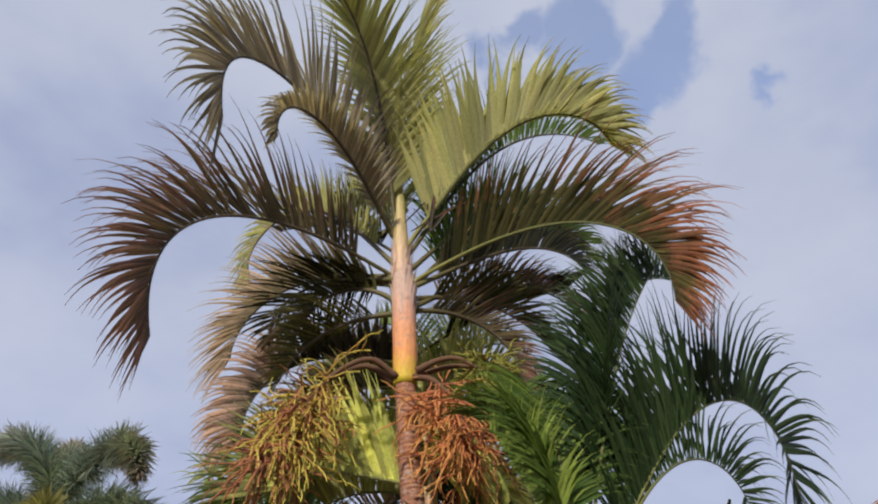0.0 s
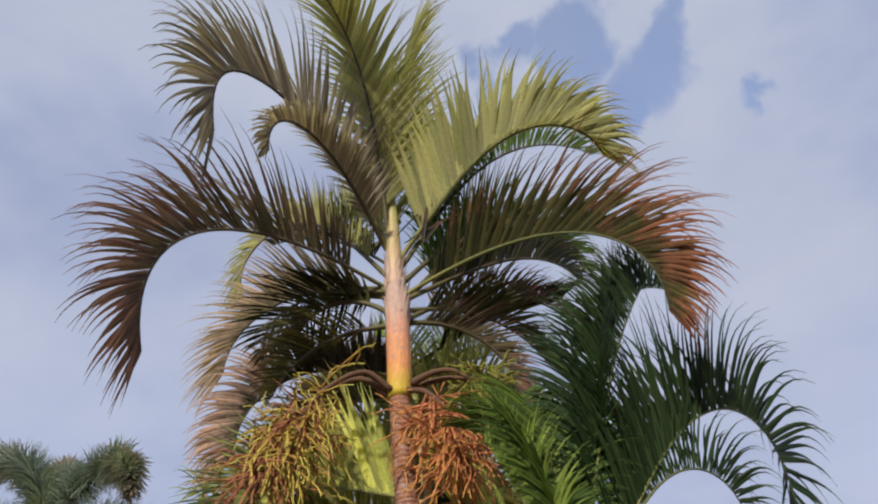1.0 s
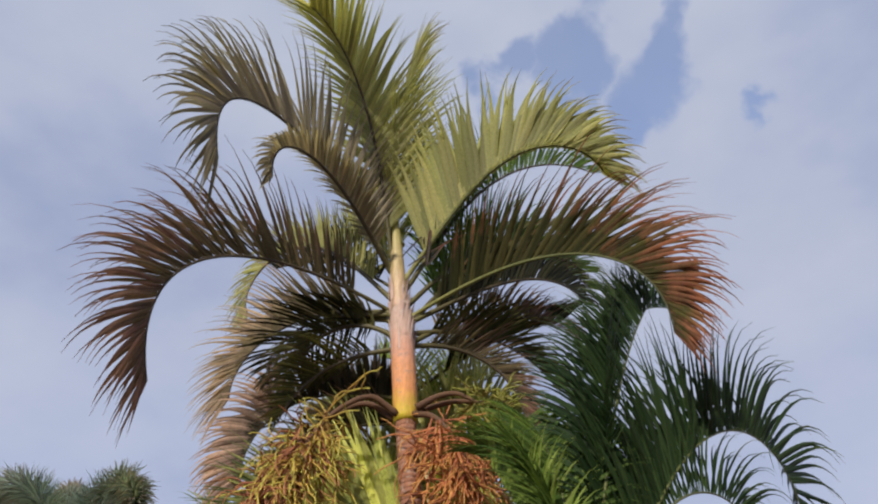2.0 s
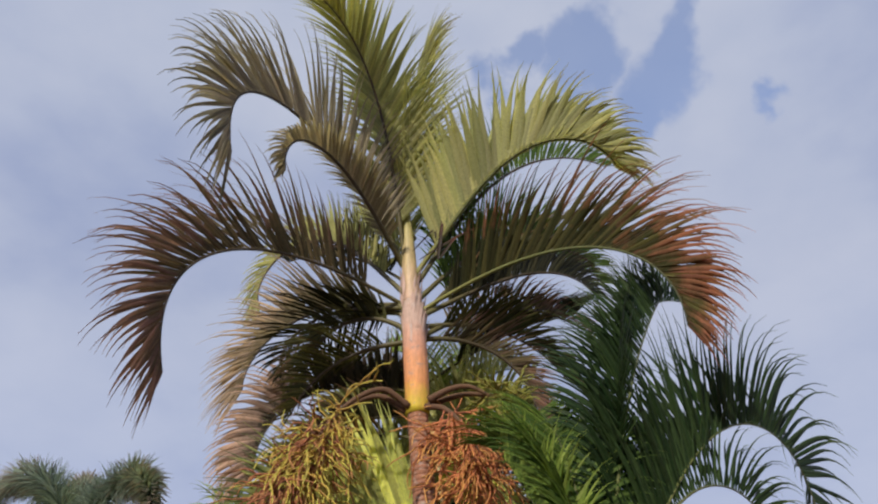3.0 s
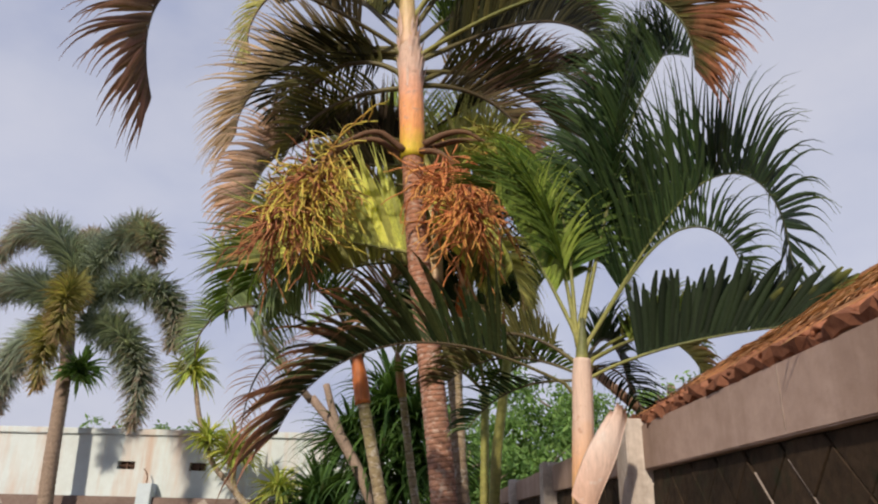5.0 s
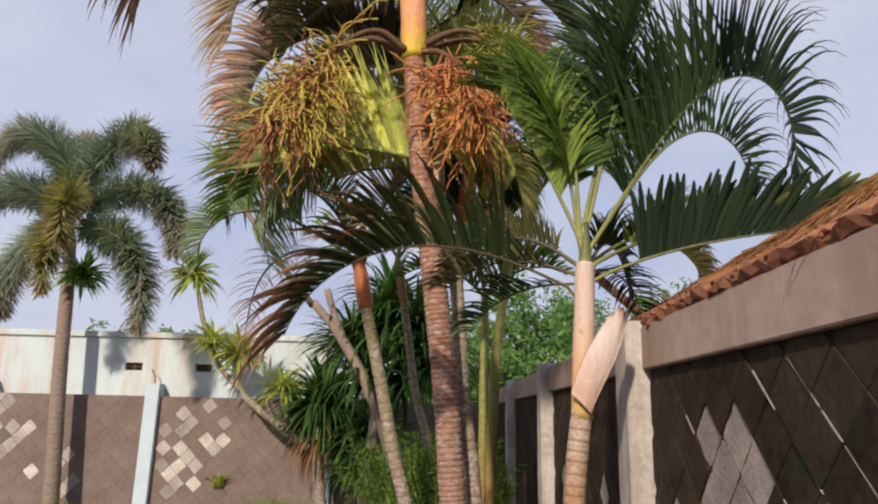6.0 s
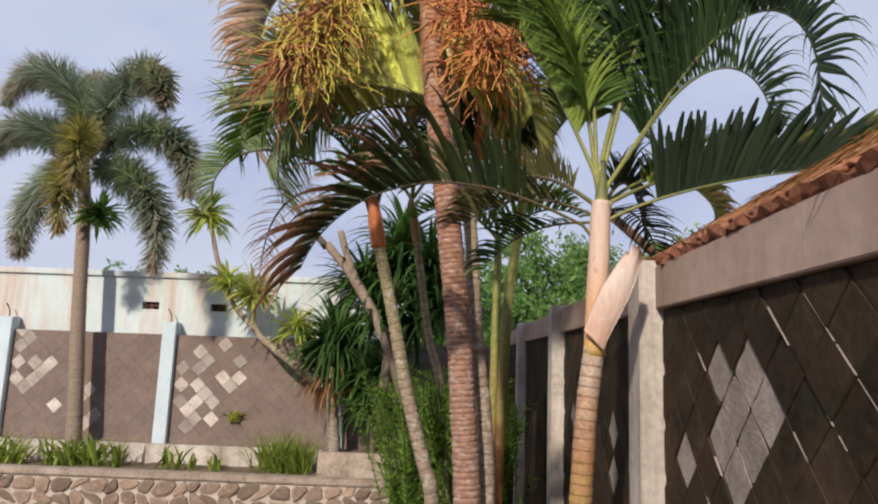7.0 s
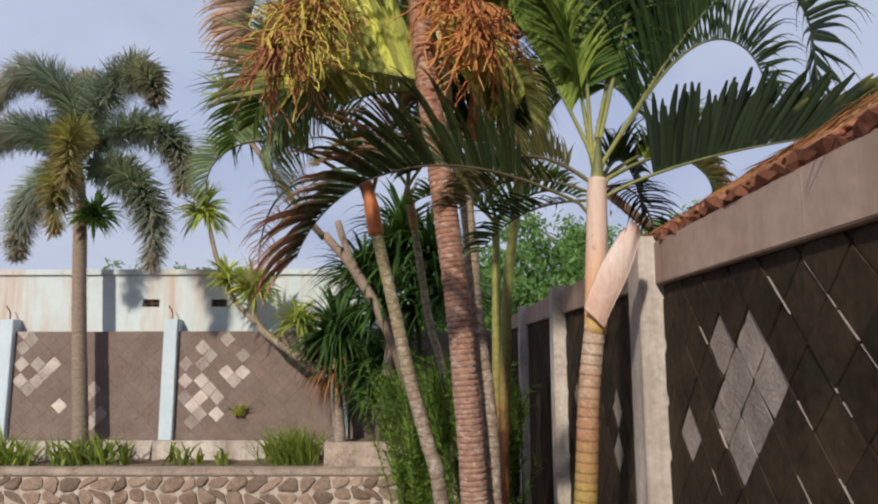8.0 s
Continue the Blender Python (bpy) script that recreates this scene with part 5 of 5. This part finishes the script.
def plume(base, az, e0, bend, length, twist, mat, seed, leaf=0.50, count=1700):
    """A foxtail frond: leaflets stand out all round the stalk."""
    rng = np.random.default_rng(seed)
    pts, tan, up, across = spine(base, az, e0, bend, length, twist)
    s = np.linspace(0, 1, 41)
    vs, fs, us = tube_data(pts, 0.026 * (1 - 0.85 * s) + 0.003, 6)
    fr = mesh_ob("frond", vs, fs, STALK_LIGHT, fox, "", us, True)
    bag = Bag()
    for i in range(count):
        q = 0.10 + 0.9 * rng.random()
        k = min(int(q * 40), 39)
        a = rng.uniform(0, 2 * np.pi)
        env = (0.6 + 0.4 * min(1, q / 0.3)) * (1 - 0.5 * max(0, (q - 0.6) / 0.4) ** 1.5)
        lean = radians(rng.uniform(52, 88) - 18 * q)
        out = across[k] * math.cos(a) + up[k] * math.sin(a)
        way = tan[k] * math.cos(lean) + out * math.sin(lean)
        side = np.cross(way, tan[k])
        side /= np.linalg.norm(side)
        bag.add(*strip(pts[k], way, leaf * env * rng.uniform(0.75, 1.15), 0.027 * rng.uniform(0.6, 1.2), 0.35, side, q, 5, (0.5, 1.0, 0.9, 0.6, 0.08)))
    tagged(bag.make("foliage", mat, fr, "", True), kind="stuff")


plume((-5.85, 13.00, 5.04), 175, 88, 150, 3.55, -29, LEAF_FOX, 101)
plume((-5.79, 13.00, 5.16), -30, 70, 148, 3.2, -10, LEAF_FOX, 102)
plume((-5.76, 13.00, 5.04), -20, 35, 138, 3.17, 3, LEAF_FOX, 103)
plume((-5.74, 13.00, 4.88), -30, -4, 100, 3.23, 6, LEAF_FOX, 104)
plume((-5.91, 13.00, 4.87), 154, -6, 102, 2.42, -3, LEAF_FOX, 105)
plume((-5.93, 13.00, 5.03), 172, 48, 114, 2.40, -9, LEAF_FOX, 106)
plume((-5.86, 13.00, 5.09), -66, 29, 157, 2.25, 0, LEAF_FOX_YOUNG, 107, 0.44, 900)
plume((-5.89, 13.00, 4.87), 284, -7, 118, 2.02, 11, LEAF_FOX_YOUNG, 108, 0.44, 700)
plume((-5.86, 13.00, 5.09), 111, 77, 57, 2.49, 4, LEAF_FOX, 109)

# ---- strap-leaved dracaenas in the corner ----
drac = tagged(empty("dracaena"), "branching dracaena with pale bent stems and spiky leaf heads", "shrub", group="dracaenas")
DY = 12.75
for pts, r in (([(-0.90, DY, 0.0), (-0.97, DY, 0.6), (-1.02, DY, 1.15), (-1.01, DY, 1.6)], (0.12, 0.10, 0.09, 0.06)),
               ([(-1.0, DY, 1.0), (-1.35, DY, 1.3), (-1.72, DY, 1.5), (-2.37, DY, 2.02), (-2.45, DY, 2.55)], (0.075, 0.07, 0.065, 0.055, 0.04)),
               ([(-2.37, DY, 2.02), (-2.8, DY, 2.45), (-2.94, DY, 2.8)], (0.05, 0.045, 0.035)),
               ([(-2.90, DY, 2.65), (-3.12, DY, 3.15), (-3.25, DY, 3.6), (-3.36, DY, 4.0)], (0.045, 0.042, 0.04, 0.03)),
               ([(-1.5, DY, 1.38), (-1.62, DY, 1.75), (-1.69, DY, 2.0)], (0.05, 0.045, 0.035))):
    path = smooth_path(pts, 5)
    vs, fs, us = tube_data(path, np.interp(np.linspace(0, 1, len(path)), np.linspace(0, 1, len(r)), r), 9, 0.05, np.random.default_rng(4))
    mesh_ob("stem", vs, fs, BARK_PALE, drac, "", us, True)
rosette(drac, (-3.38, DY, 4.05), 130, 0.62, 0.06, LEAF_STRAP_LIGHT, droop=0.45, seed=1, low=-0.75)
rosette(drac, (-2.95, DY, 2.9), 84, 0.45, 0.055, LEAF_STRAP_LIGHT, droop=0.35, seed=2)
rosette(drac, (-2.47, DY, 2.66), 130, 0.62, 0.06, LEAF_STRAP_LIGHT, droop=0.45, seed=3)
rosette(drac, (-1.69, DY, 2.1), 100, 0.55, 0.06, LEAF_STRAP_LIGHT, droop=0.45, seed=4)
rosette(drac, (-0.98, DY, 1.90), 340, 1.12, 0.062, LEAF_STRAP, droop=0.6, seed=5, low=-0.7)
rosette(drac, (-1.0, DY, 1.35), 90, 0.85, 0.04, LEAF_DRY, droop=1.2, seed=6, low=-0.9, name="dead_leaves", label="hanging dead brown leaves under the green head")

drac2 = tagged(empty("dracaena"), "tall dark strap-leaved dracaena behind the palms", "shrub", group="dracaenas")
for pts, r in (([(0.55, 11.9, -0.9), (0.35, 11.6, 0.6), (0.12, 11.0, 1.64), (-0.45, 11.0, 2.7), (-0.95, 11.0, 3.3)], (0.10, 0.09, 0.085, 0.075, 0.06)),
               ([(-0.40, 11.0, 2.6), (-0.62, 11.0, 3.1), (-0.75, 11.0, 3.5)], (0.06, 0.055, 0.05)),
               ([(-0.95, 11.0, 3.25), (-1.25, 10.7, 3.6), (-1.6, 10.5, 4.1), (-2.03, 10.5, 4.69), (-2.34, 10.5, 5.25)], (0.055, 0.045, 0.04, 0.04, 0.03)),
               ([(0.0, 11.3, 1.2), (0.05, 11.5, 2.2), (0.1, 11.5, 2.9)], (0.08, 0.07, 0.05))):
    path = smooth_path(pts, 5)
    vs, fs, us = tube_data(path, np.interp(np.linspace(0, 1, len(path)), np.linspace(0, 1, len(r)), r), 9, 0.05, np.random.default_rng(6))
    mesh_ob("stem", vs, fs, BARK_GREY, drac2, "", us, True)
for k, c in enumerate(((0.1, 11.5, 3.05), (-0.4, 11.6, 2.85), (0.5, 11.6, 2.75), (-0.1, 11.4, 2.3), (0.4, 11.5, 2.2), (0.6, 11.3, 3.1), (0.2, 11.3, 3.45), (0.85, 11.2, 2.5))):
    rosette(drac2, c, 130, 1.0, 0.06, LEAF_STRAP, droop=0.55, seed=20 + k, low=-0.7)
rosette(drac2, (-2.36, 10.5, 5.33), 46, 0.55, 0.035, LEAF_STRAP_LIGHT, droop=0.3, seed=25, low=-0.6)
rosette(drac2, (-2.0, 10.5, 4.75), 36, 0.5, 0.04, LEAF_STRAP, droop=0.4, seed=26, low=-0.6)
drac3 = tagged(empty("dracaena"), "low drooping dark dracaena in the corner planting", "shrub", group="dracaenas")
for k, c in enumerate(((-0.42, 12.6, 1.25), (-0.02, 12.6, 1.4), (-0.3, 12.55, 0.85), (0.1, 12.6, 0.9))):
    rosette(drac3, c, 130, 0.9, 0.055, LEAF_STRAP, droop=0.7, seed=30 + k, low=-0.5)
vs, fs, us = tube_data([(-0.25, 12.75, 0.0), (-0.25, 12.7, 0.6), (-0.2, 12.65, 1.1)], 0.07, 8)
mesh_ob("stem", vs, fs, BARK_GREY, drac3, "", us, True)


# ---- lilies, grass and the feathery bush ----
def tuft(name, x, y, z, count, length, width, mat, label, seed, spread=0.08, droop=0.5, group="bed plants", category="plant"):
    rng = np.random.default_rng(seed)
    bag = Bag()
    for i in range(count):
        a = rng.uniform(0, 2 * np.pi)
        h = rng.uniform(0.9, 2.6)
        way = np.array([math.cos(a), math.sin(a), h])
        way /= np.linalg.norm(way)
        side = np.cross(way, (0, 0, 1.0))
        side /= np.linalg.norm(side)
        bag.add(*strip((rng.normal(0, spread), rng.normal(0, spread * 0.6), 0), way, length * rng.uniform(0.6, 1.1), width * rng.uniform(0.7, 1.2), droop * rng.uniform(0.3, 1.4), side, rng.uniform(0, 0.5)))
    ob = bag.make(name, mat, None, "", True)
    ob.location = (x, y, z)
    return tagged(ob, label, category, group=group)


for k, (x, c, ln) in enumerate(((-6.95, 14, 0.5), (-6.55, 20, 0.5), (-6.25, 12, 0.45), (-5.65, 14, 0.45), (-5.3, 22, 0.55), (-4.95, 24, 0.55), (-4.6, 14, 0.45), (-3.75, 9, 0.4), (-3.4, 8, 0.38), (-2.85, 7, 0.34), (-7.6, 18, 0.5), (-8.2, 16, 0.5))):
    tuft("lily_plant", x, 12.75, -0.33, int(c * 1.1), ln * 1.5, 0.06, LEAF_GRASS, "green strap-leaved lily clump in the bed", 200 + k)
tuft("grass_clump", -1.95, 12.85, -0.33, 150, 0.85, 0.024, LEAF_GRASS, "dense clump of fresh green grass blades", 230, 0.14, 0.35)
tuft("grass_clump", -1.6, 12.85, -0.33, 150, 0.82, 0.024, LEAF_GRASS, "dense clump of fresh green grass blades", 231, 0.14, 0.35)


tuft("weed", -2.82, 13.44, 0.42, 26, 0.34, 0.05, LEAF_STRAP_LIGHT, "small yellow-green weed growing out of the tile joint", 240, 0.05, 0.6)


def feather_bush(x, y, z, height, count, seed):
    rng = np.random.default_rng(seed)
    bag, stems = Bag(), Bag()
    for i in range(count):
        a, e = rng.uniform(0, 2 * np.pi), rng.uniform(77, 89)
        ln = height * rng.uniform(0.6, 1.05)
        pts, tan, up, across = spine((rng.normal(0, 0.16), rng.normal(0, 0.14), 0), math.degrees(a), e, rng.uniform(2, 20), ln, rng.uniform(-30, 30))
        stems.add(*tube_data(pts[::4], 0.006, 4, cap=False))
        for j in range(190):
            q = 0.2 + 0.8 * rng.random()
            k = min(int(q * 40), 39)
            b = rng.uniform(0, 2 * np.pi)
            way = tan[k] * 0.8 + across[k] * math.cos(b) + up[k] * math.sin(b)
            way /= np.linalg.norm(way)
            side = np.cross(way, tan[k])
            side /= np.linalg.norm(side) + 1e-9
            bag.add(*strip(pts[k], way, rng.uniform(0.06, 0.13), 0.011, 0.3, side, q, 3, (0.5, 1.0, 0.1)))
    bush = tagged(empty("bush"), "feathery light green bush under the palms", "bush")
    a = stems.make("stem", STALK_LIGHT, bush, "", True)
    b = tagged(bag.make("foliage", LEAF_BUSH, bush), kind="stuff")
    bush.location = (x, y, z)


feather_bush(0.86, 8.3, -1.0, 2.5, 320, 41)
feather_bush(1.3, 8.8, -1.0, 2.2, 90, 42)


# ---- trees beyond the walls ----
def leafy_tree(x, y, base, height, crown, count, seed, label, leaf=0.16):
    rng = np.random.default_rng(seed)
    tree = tagged(empty("tree"), label, "tree", group="trees beyond the walls")
    top = height - crown
    trunk = smooth_path([(0, 0, 0), (0.1, 0, top * 0.5), (0.0, 0.1, top), (0.05, 0, height * 0.9)], 5)
    vs, fs, us = tube_data(trunk, np.linspace(0.16, 0.03, len(trunk)), 8, 0.04, rng)
    mesh_ob("trunk", vs, fs, BARK_GREY, tree, "", us, True)
    bag, limbs = Bag(), Bag()
    for i in range(16):
        a, h = rng.uniform(0, 2 * np.pi), rng.uniform(top * 0.75, height * 0.9)
        tip = np.array([math.cos(a), math.sin(a), 0]) * crown * rng.uniform(0.45, 1.05) + np.array([0, 0, h + crown * rng.uniform(0.0, 0.45)])
        lp = smooth_path([(0, 0, h - 0.2), tip * 0.5 + np.array([0, 0, h * 0.48]), tip], 4)
        limbs.add(*tube_data(lp, np.linspace(0.05, 0.012, len(lp)), 5, cap=False))
        for c in range(5):
            cl = tip + rng.normal(0, crown * 0.2, 3)
            for j in range(count // 80):
                p = cl + rng.normal(0, crown * 0.13, 3) * (1, 1, 0.7)
                way = rng.normal(0, 1, 3)
                way[2] -= 0.4
                way /= np.linalg.norm(way)
                side = np.cross(way, rng.normal(0, 1, 3))
                side /= np.linalg.norm(side)
                bag.add(*strip(p, way, leaf * rng.uniform(0.7, 1.3), leaf * 0.42, 0.3, side, 0.2, 3, (0.4, 1.0, 0.15)))
    limbs.make("branching", BARK_GREY, tree, "", True)
    tagged(bag.make("crown", LEAF_TREE, tree), kind="stuff")
    tree.location = (x, y, base)


leafy_tree(3.0, 20.0, -1.2, 5.6, 1.5, 5600, 51, "leafy green tree beyond the garden wall")
leafy_tree(4.6, 20.5, -1.2, 6.5, 1.6, 5200, 52, "leafy green tree beyond the garden wall")
leafy_tree(1.7, 18.5, -1.2, 5.0, 1.4, 5000, 55, "leafy green tree beyond the garden wall")
leafy_tree(3.2, 17.5, -1.2, 4.4, 1.3, 4600, 57, "leafy green tree beyond the garden wall")
leafy_tree(5.4, 14.0, -1.2, 5.9, 0.75, 1200, 53, "small-leaved tree showing over the tiled roof", 0.12)
leafy_tree(-7.9, 20.0, -1.2, 5.6, 0.8, 900, 54, "low tree top over the white wall", 0.14)
leafy_tree(-6.6, 20.5, -1.2, 5.5, 0.7, 900, 56, "low tree top over the white wall", 0.14)

# ---- pieces of the walls, last ----
# bare patches where tiles have fallen: steps along the two slants from the outermost one, then single ones further on
LIGHT_RIGHT = [(3.428 + 0.1425 * (a + b), 1.462 + 0.1425 * (b - a)) for a, b in ((0, 0), (1, 0), (2, 0), (0, 1), (1, 1), (2, 1), (1, 2), (4, 2))] + [(5.74, 1.29), (5.72, 1.07), (5.75, 0.84), (7.21, 1.15)]
# paler replacement tiles of the far panels, as column and row of the slanting pattern
LIGHT_FAR = [(-7.008 + HALF * i, 0.004 + HALF * j) for i, j in ((1, 7), (1, 9), (1, 11), (1, 13), (2, 6), (2, 12), (3, 7), (3, 9), (4, 8), (5, 9), (6, 4), (9, 5), (10, 2), (10, 6), (11, 3))]
LIGHT_FAR += [(-4.008 + HALF * i, 0.004 + HALF * j) for i, j in ((1, 5), (1, 7), (1, 9), (2, 2), (2, 4), (3, 3), (3, 5), (3, 7), (3, 9), (3, 11), (4, 6), (4, 10), (5, 3), (5, 5), (6, 8), (6, 12), (7, 7), (8, 8), (8, 10))]


def chip(poly, rng):
    """A tile's outline with broken, wavering edges."""
    out = []
    for a, b in zip(poly, poly[1:] + poly[:1]):
        out += [(a[0] + (b[0] - a[0]) * t + rng.normal(0, 0.003), a[1] + (b[1] - a[1]) * t + rng.normal(0, 0.003)) for t in (0.04, 0.35, 0.68, 0.96)]
    return out


def lay_tiles(wall, lo, hi, place, light, dark_mat, light_mat, single, seed, gap, tilt, half=HALF, origin=None):
    rng = np.random.default_rng(seed)
    bags = {}
    for c, poly in diamond_cells(lo, hi, half, gap, origin or lo):
        pale = any(abs(p[0] - c[0]) + abs(p[1] - c[1]) < half * 0.9 for p in light)
        if pale and single:
            mx, my = sum(p[0] for p in poly) / len(poly), sum(p[1] for p in poly) / len(poly)
            poly = [(mx + (u - mx) * 0.97, my + (v - my) * 0.97) for u, v in chip(poly, rng)]
        verts, faces = tile_data(poly, place, (0.004 if pale and light_mat is TILE_LIGHT else 0.011) * rng.uniform(0.8, 1.3), tilt, rng, 0.988 if half == HALF else 0.965)
        mat = light_mat if pale else dark_mat
        if single:
            mesh_ob("tile", verts, faces, mat, wall)
        else:
            bags.setdefault(pale, Bag()).add(verts, faces, np.zeros((len(verts), 2)))
    for pale, bag in bags.items():
        tagged(bag.make("tiles", light_mat if pale else dark_mat, wall), kind="stuff")


def on_right(u, v, d):
    return (WX - d, u, v)


def on_far(u, v, d):
    return (u, WY - d, v)


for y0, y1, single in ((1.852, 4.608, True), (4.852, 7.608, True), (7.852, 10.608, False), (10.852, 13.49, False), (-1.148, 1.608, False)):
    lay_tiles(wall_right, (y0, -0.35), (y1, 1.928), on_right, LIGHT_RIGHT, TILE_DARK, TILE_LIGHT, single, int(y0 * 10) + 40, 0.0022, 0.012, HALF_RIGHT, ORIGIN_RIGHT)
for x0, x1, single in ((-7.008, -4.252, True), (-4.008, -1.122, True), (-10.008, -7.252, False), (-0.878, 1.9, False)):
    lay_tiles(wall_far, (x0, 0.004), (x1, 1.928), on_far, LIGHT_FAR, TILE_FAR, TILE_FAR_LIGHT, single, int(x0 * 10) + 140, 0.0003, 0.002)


def edge_glints():
    """Pale slivers that imitate tile edges catching the light, each on one slanting joint between two depths."""
    for step, y0, y1, w in ((-5, 3.123, 2.96, 0.0022), (-5, 2.95, 2.86, 0.0034), (-5, 2.85, 2.70, 0.0020), (-3, 3.384, 3.24, 0.0022), (-3, 3.022, 2.99, 0.0034), (-3, 2.965, 2.925, 0.0030), (-1, 3.234, 3.15, 0.0032),
                            (-3, 2.72, 2.64, 0.003), (-1, 3.02, 2.93, 0.002), (-1, 2.80, 2.73, 0.003), (1, 3.27, 3.16, 0.0016), (1, 3.0, 2.94, 0.003), (5, 3.92, 3.85, 0.0018), (7, 4.02, 3.93, 0.0018), (3, 3.42, 3.36, 0.002), (-7, 2.62, 2.5, 0.0026), (3, 4.08, 4.0, 0.002)):
        at = [(y, y - (ORIGIN_RIGHT[0] - ORIGIN_RIGHT[1] + HALF_RIGHT * step)) for y in (y0, y1)]
        v = [(WX - d, p[0] + sg * w * 0.28, p[1] - sg * w * 0.28) for d in (0.004, 0.0138) for p in at for sg in (-1, 1)]
        mesh_ob("mortar_sliver", v, [(4, 5, 7, 6), (0, 4, 6, 2), (1, 3, 7, 5), (0, 1, 5, 4), (2, 6, 7, 3)], TILE_LIGHT, wall_right)


edge_glints()


def lay_rubble():
    rng = np.random.default_rng(77)
    nx, nz = 40, 5
    x0, x1, z0, z1 = -9.2, 1.7, -1.5, -0.41
    grid = {}
    for i in range(nx + 1):
        for j in range(nz + 1):
            jx = rng.uniform(-0.10, 0.10) if 0 < i < nx else 0
            jz = rng.uniform(-0.08, 0.08) if 0 < j < nz else 0
            grid[i, j] = (x0 + (x1 - x0) * (i + (0.5 if j % 2 else 0)) / nx + jx, z0 + (z1 - z0) * j / nz + jz)
    for i in range(nx):
        for j in range(nz):
            quad = [grid[i, j], grid[i + 1, j], grid[i + 1, j + 1], grid[i, j + 1]]
            cx, cz = sum(p[0] for p in quad) / 4, sum(p[1] for p in quad) / 4
            poly = []
            for a, b in zip(quad, quad[1:] + quad[:1]):  # rounded corners
                poly += [(a[0] + (b[0] - a[0]) * t + rng.normal(0, 0.006), a[1] + (b[1] - a[1]) * t + rng.normal(0, 0.006)) for t in (0.22, 0.5, 0.78)]
            k = rng.uniform(0.85, 0.96)
            poly = [(cx + (u - cx) * k, cz + (v - cz) * k) for u, v in poly]
            d = rng.uniform(0.02, 0.05)
            n = len(poly)
            verts = [(u, 12.245, v) for u, v in poly] + [(cx + (u - cx) * 0.96, 12.24 - d * 0.7, cz + (v - cz) * 0.96) for u, v in poly] + [(cx + (u - cx) * 0.7, 12.24 - d + rng.normal(0, 0.004), cz + (v - cz) * 0.7) for u, v in poly]
            faces = [tuple(range(2 * n, 3 * n))]
            for s in (0, 1):
                faces += [(s * n + q, s * n + (q + 1) % n, (s + 1) * n + (q + 1) % n, (s + 1) * n + q) for q in range(n)]
            mesh_ob("stone", verts, faces, RUBBLE, rubble, smooth=False)


lay_rubble()
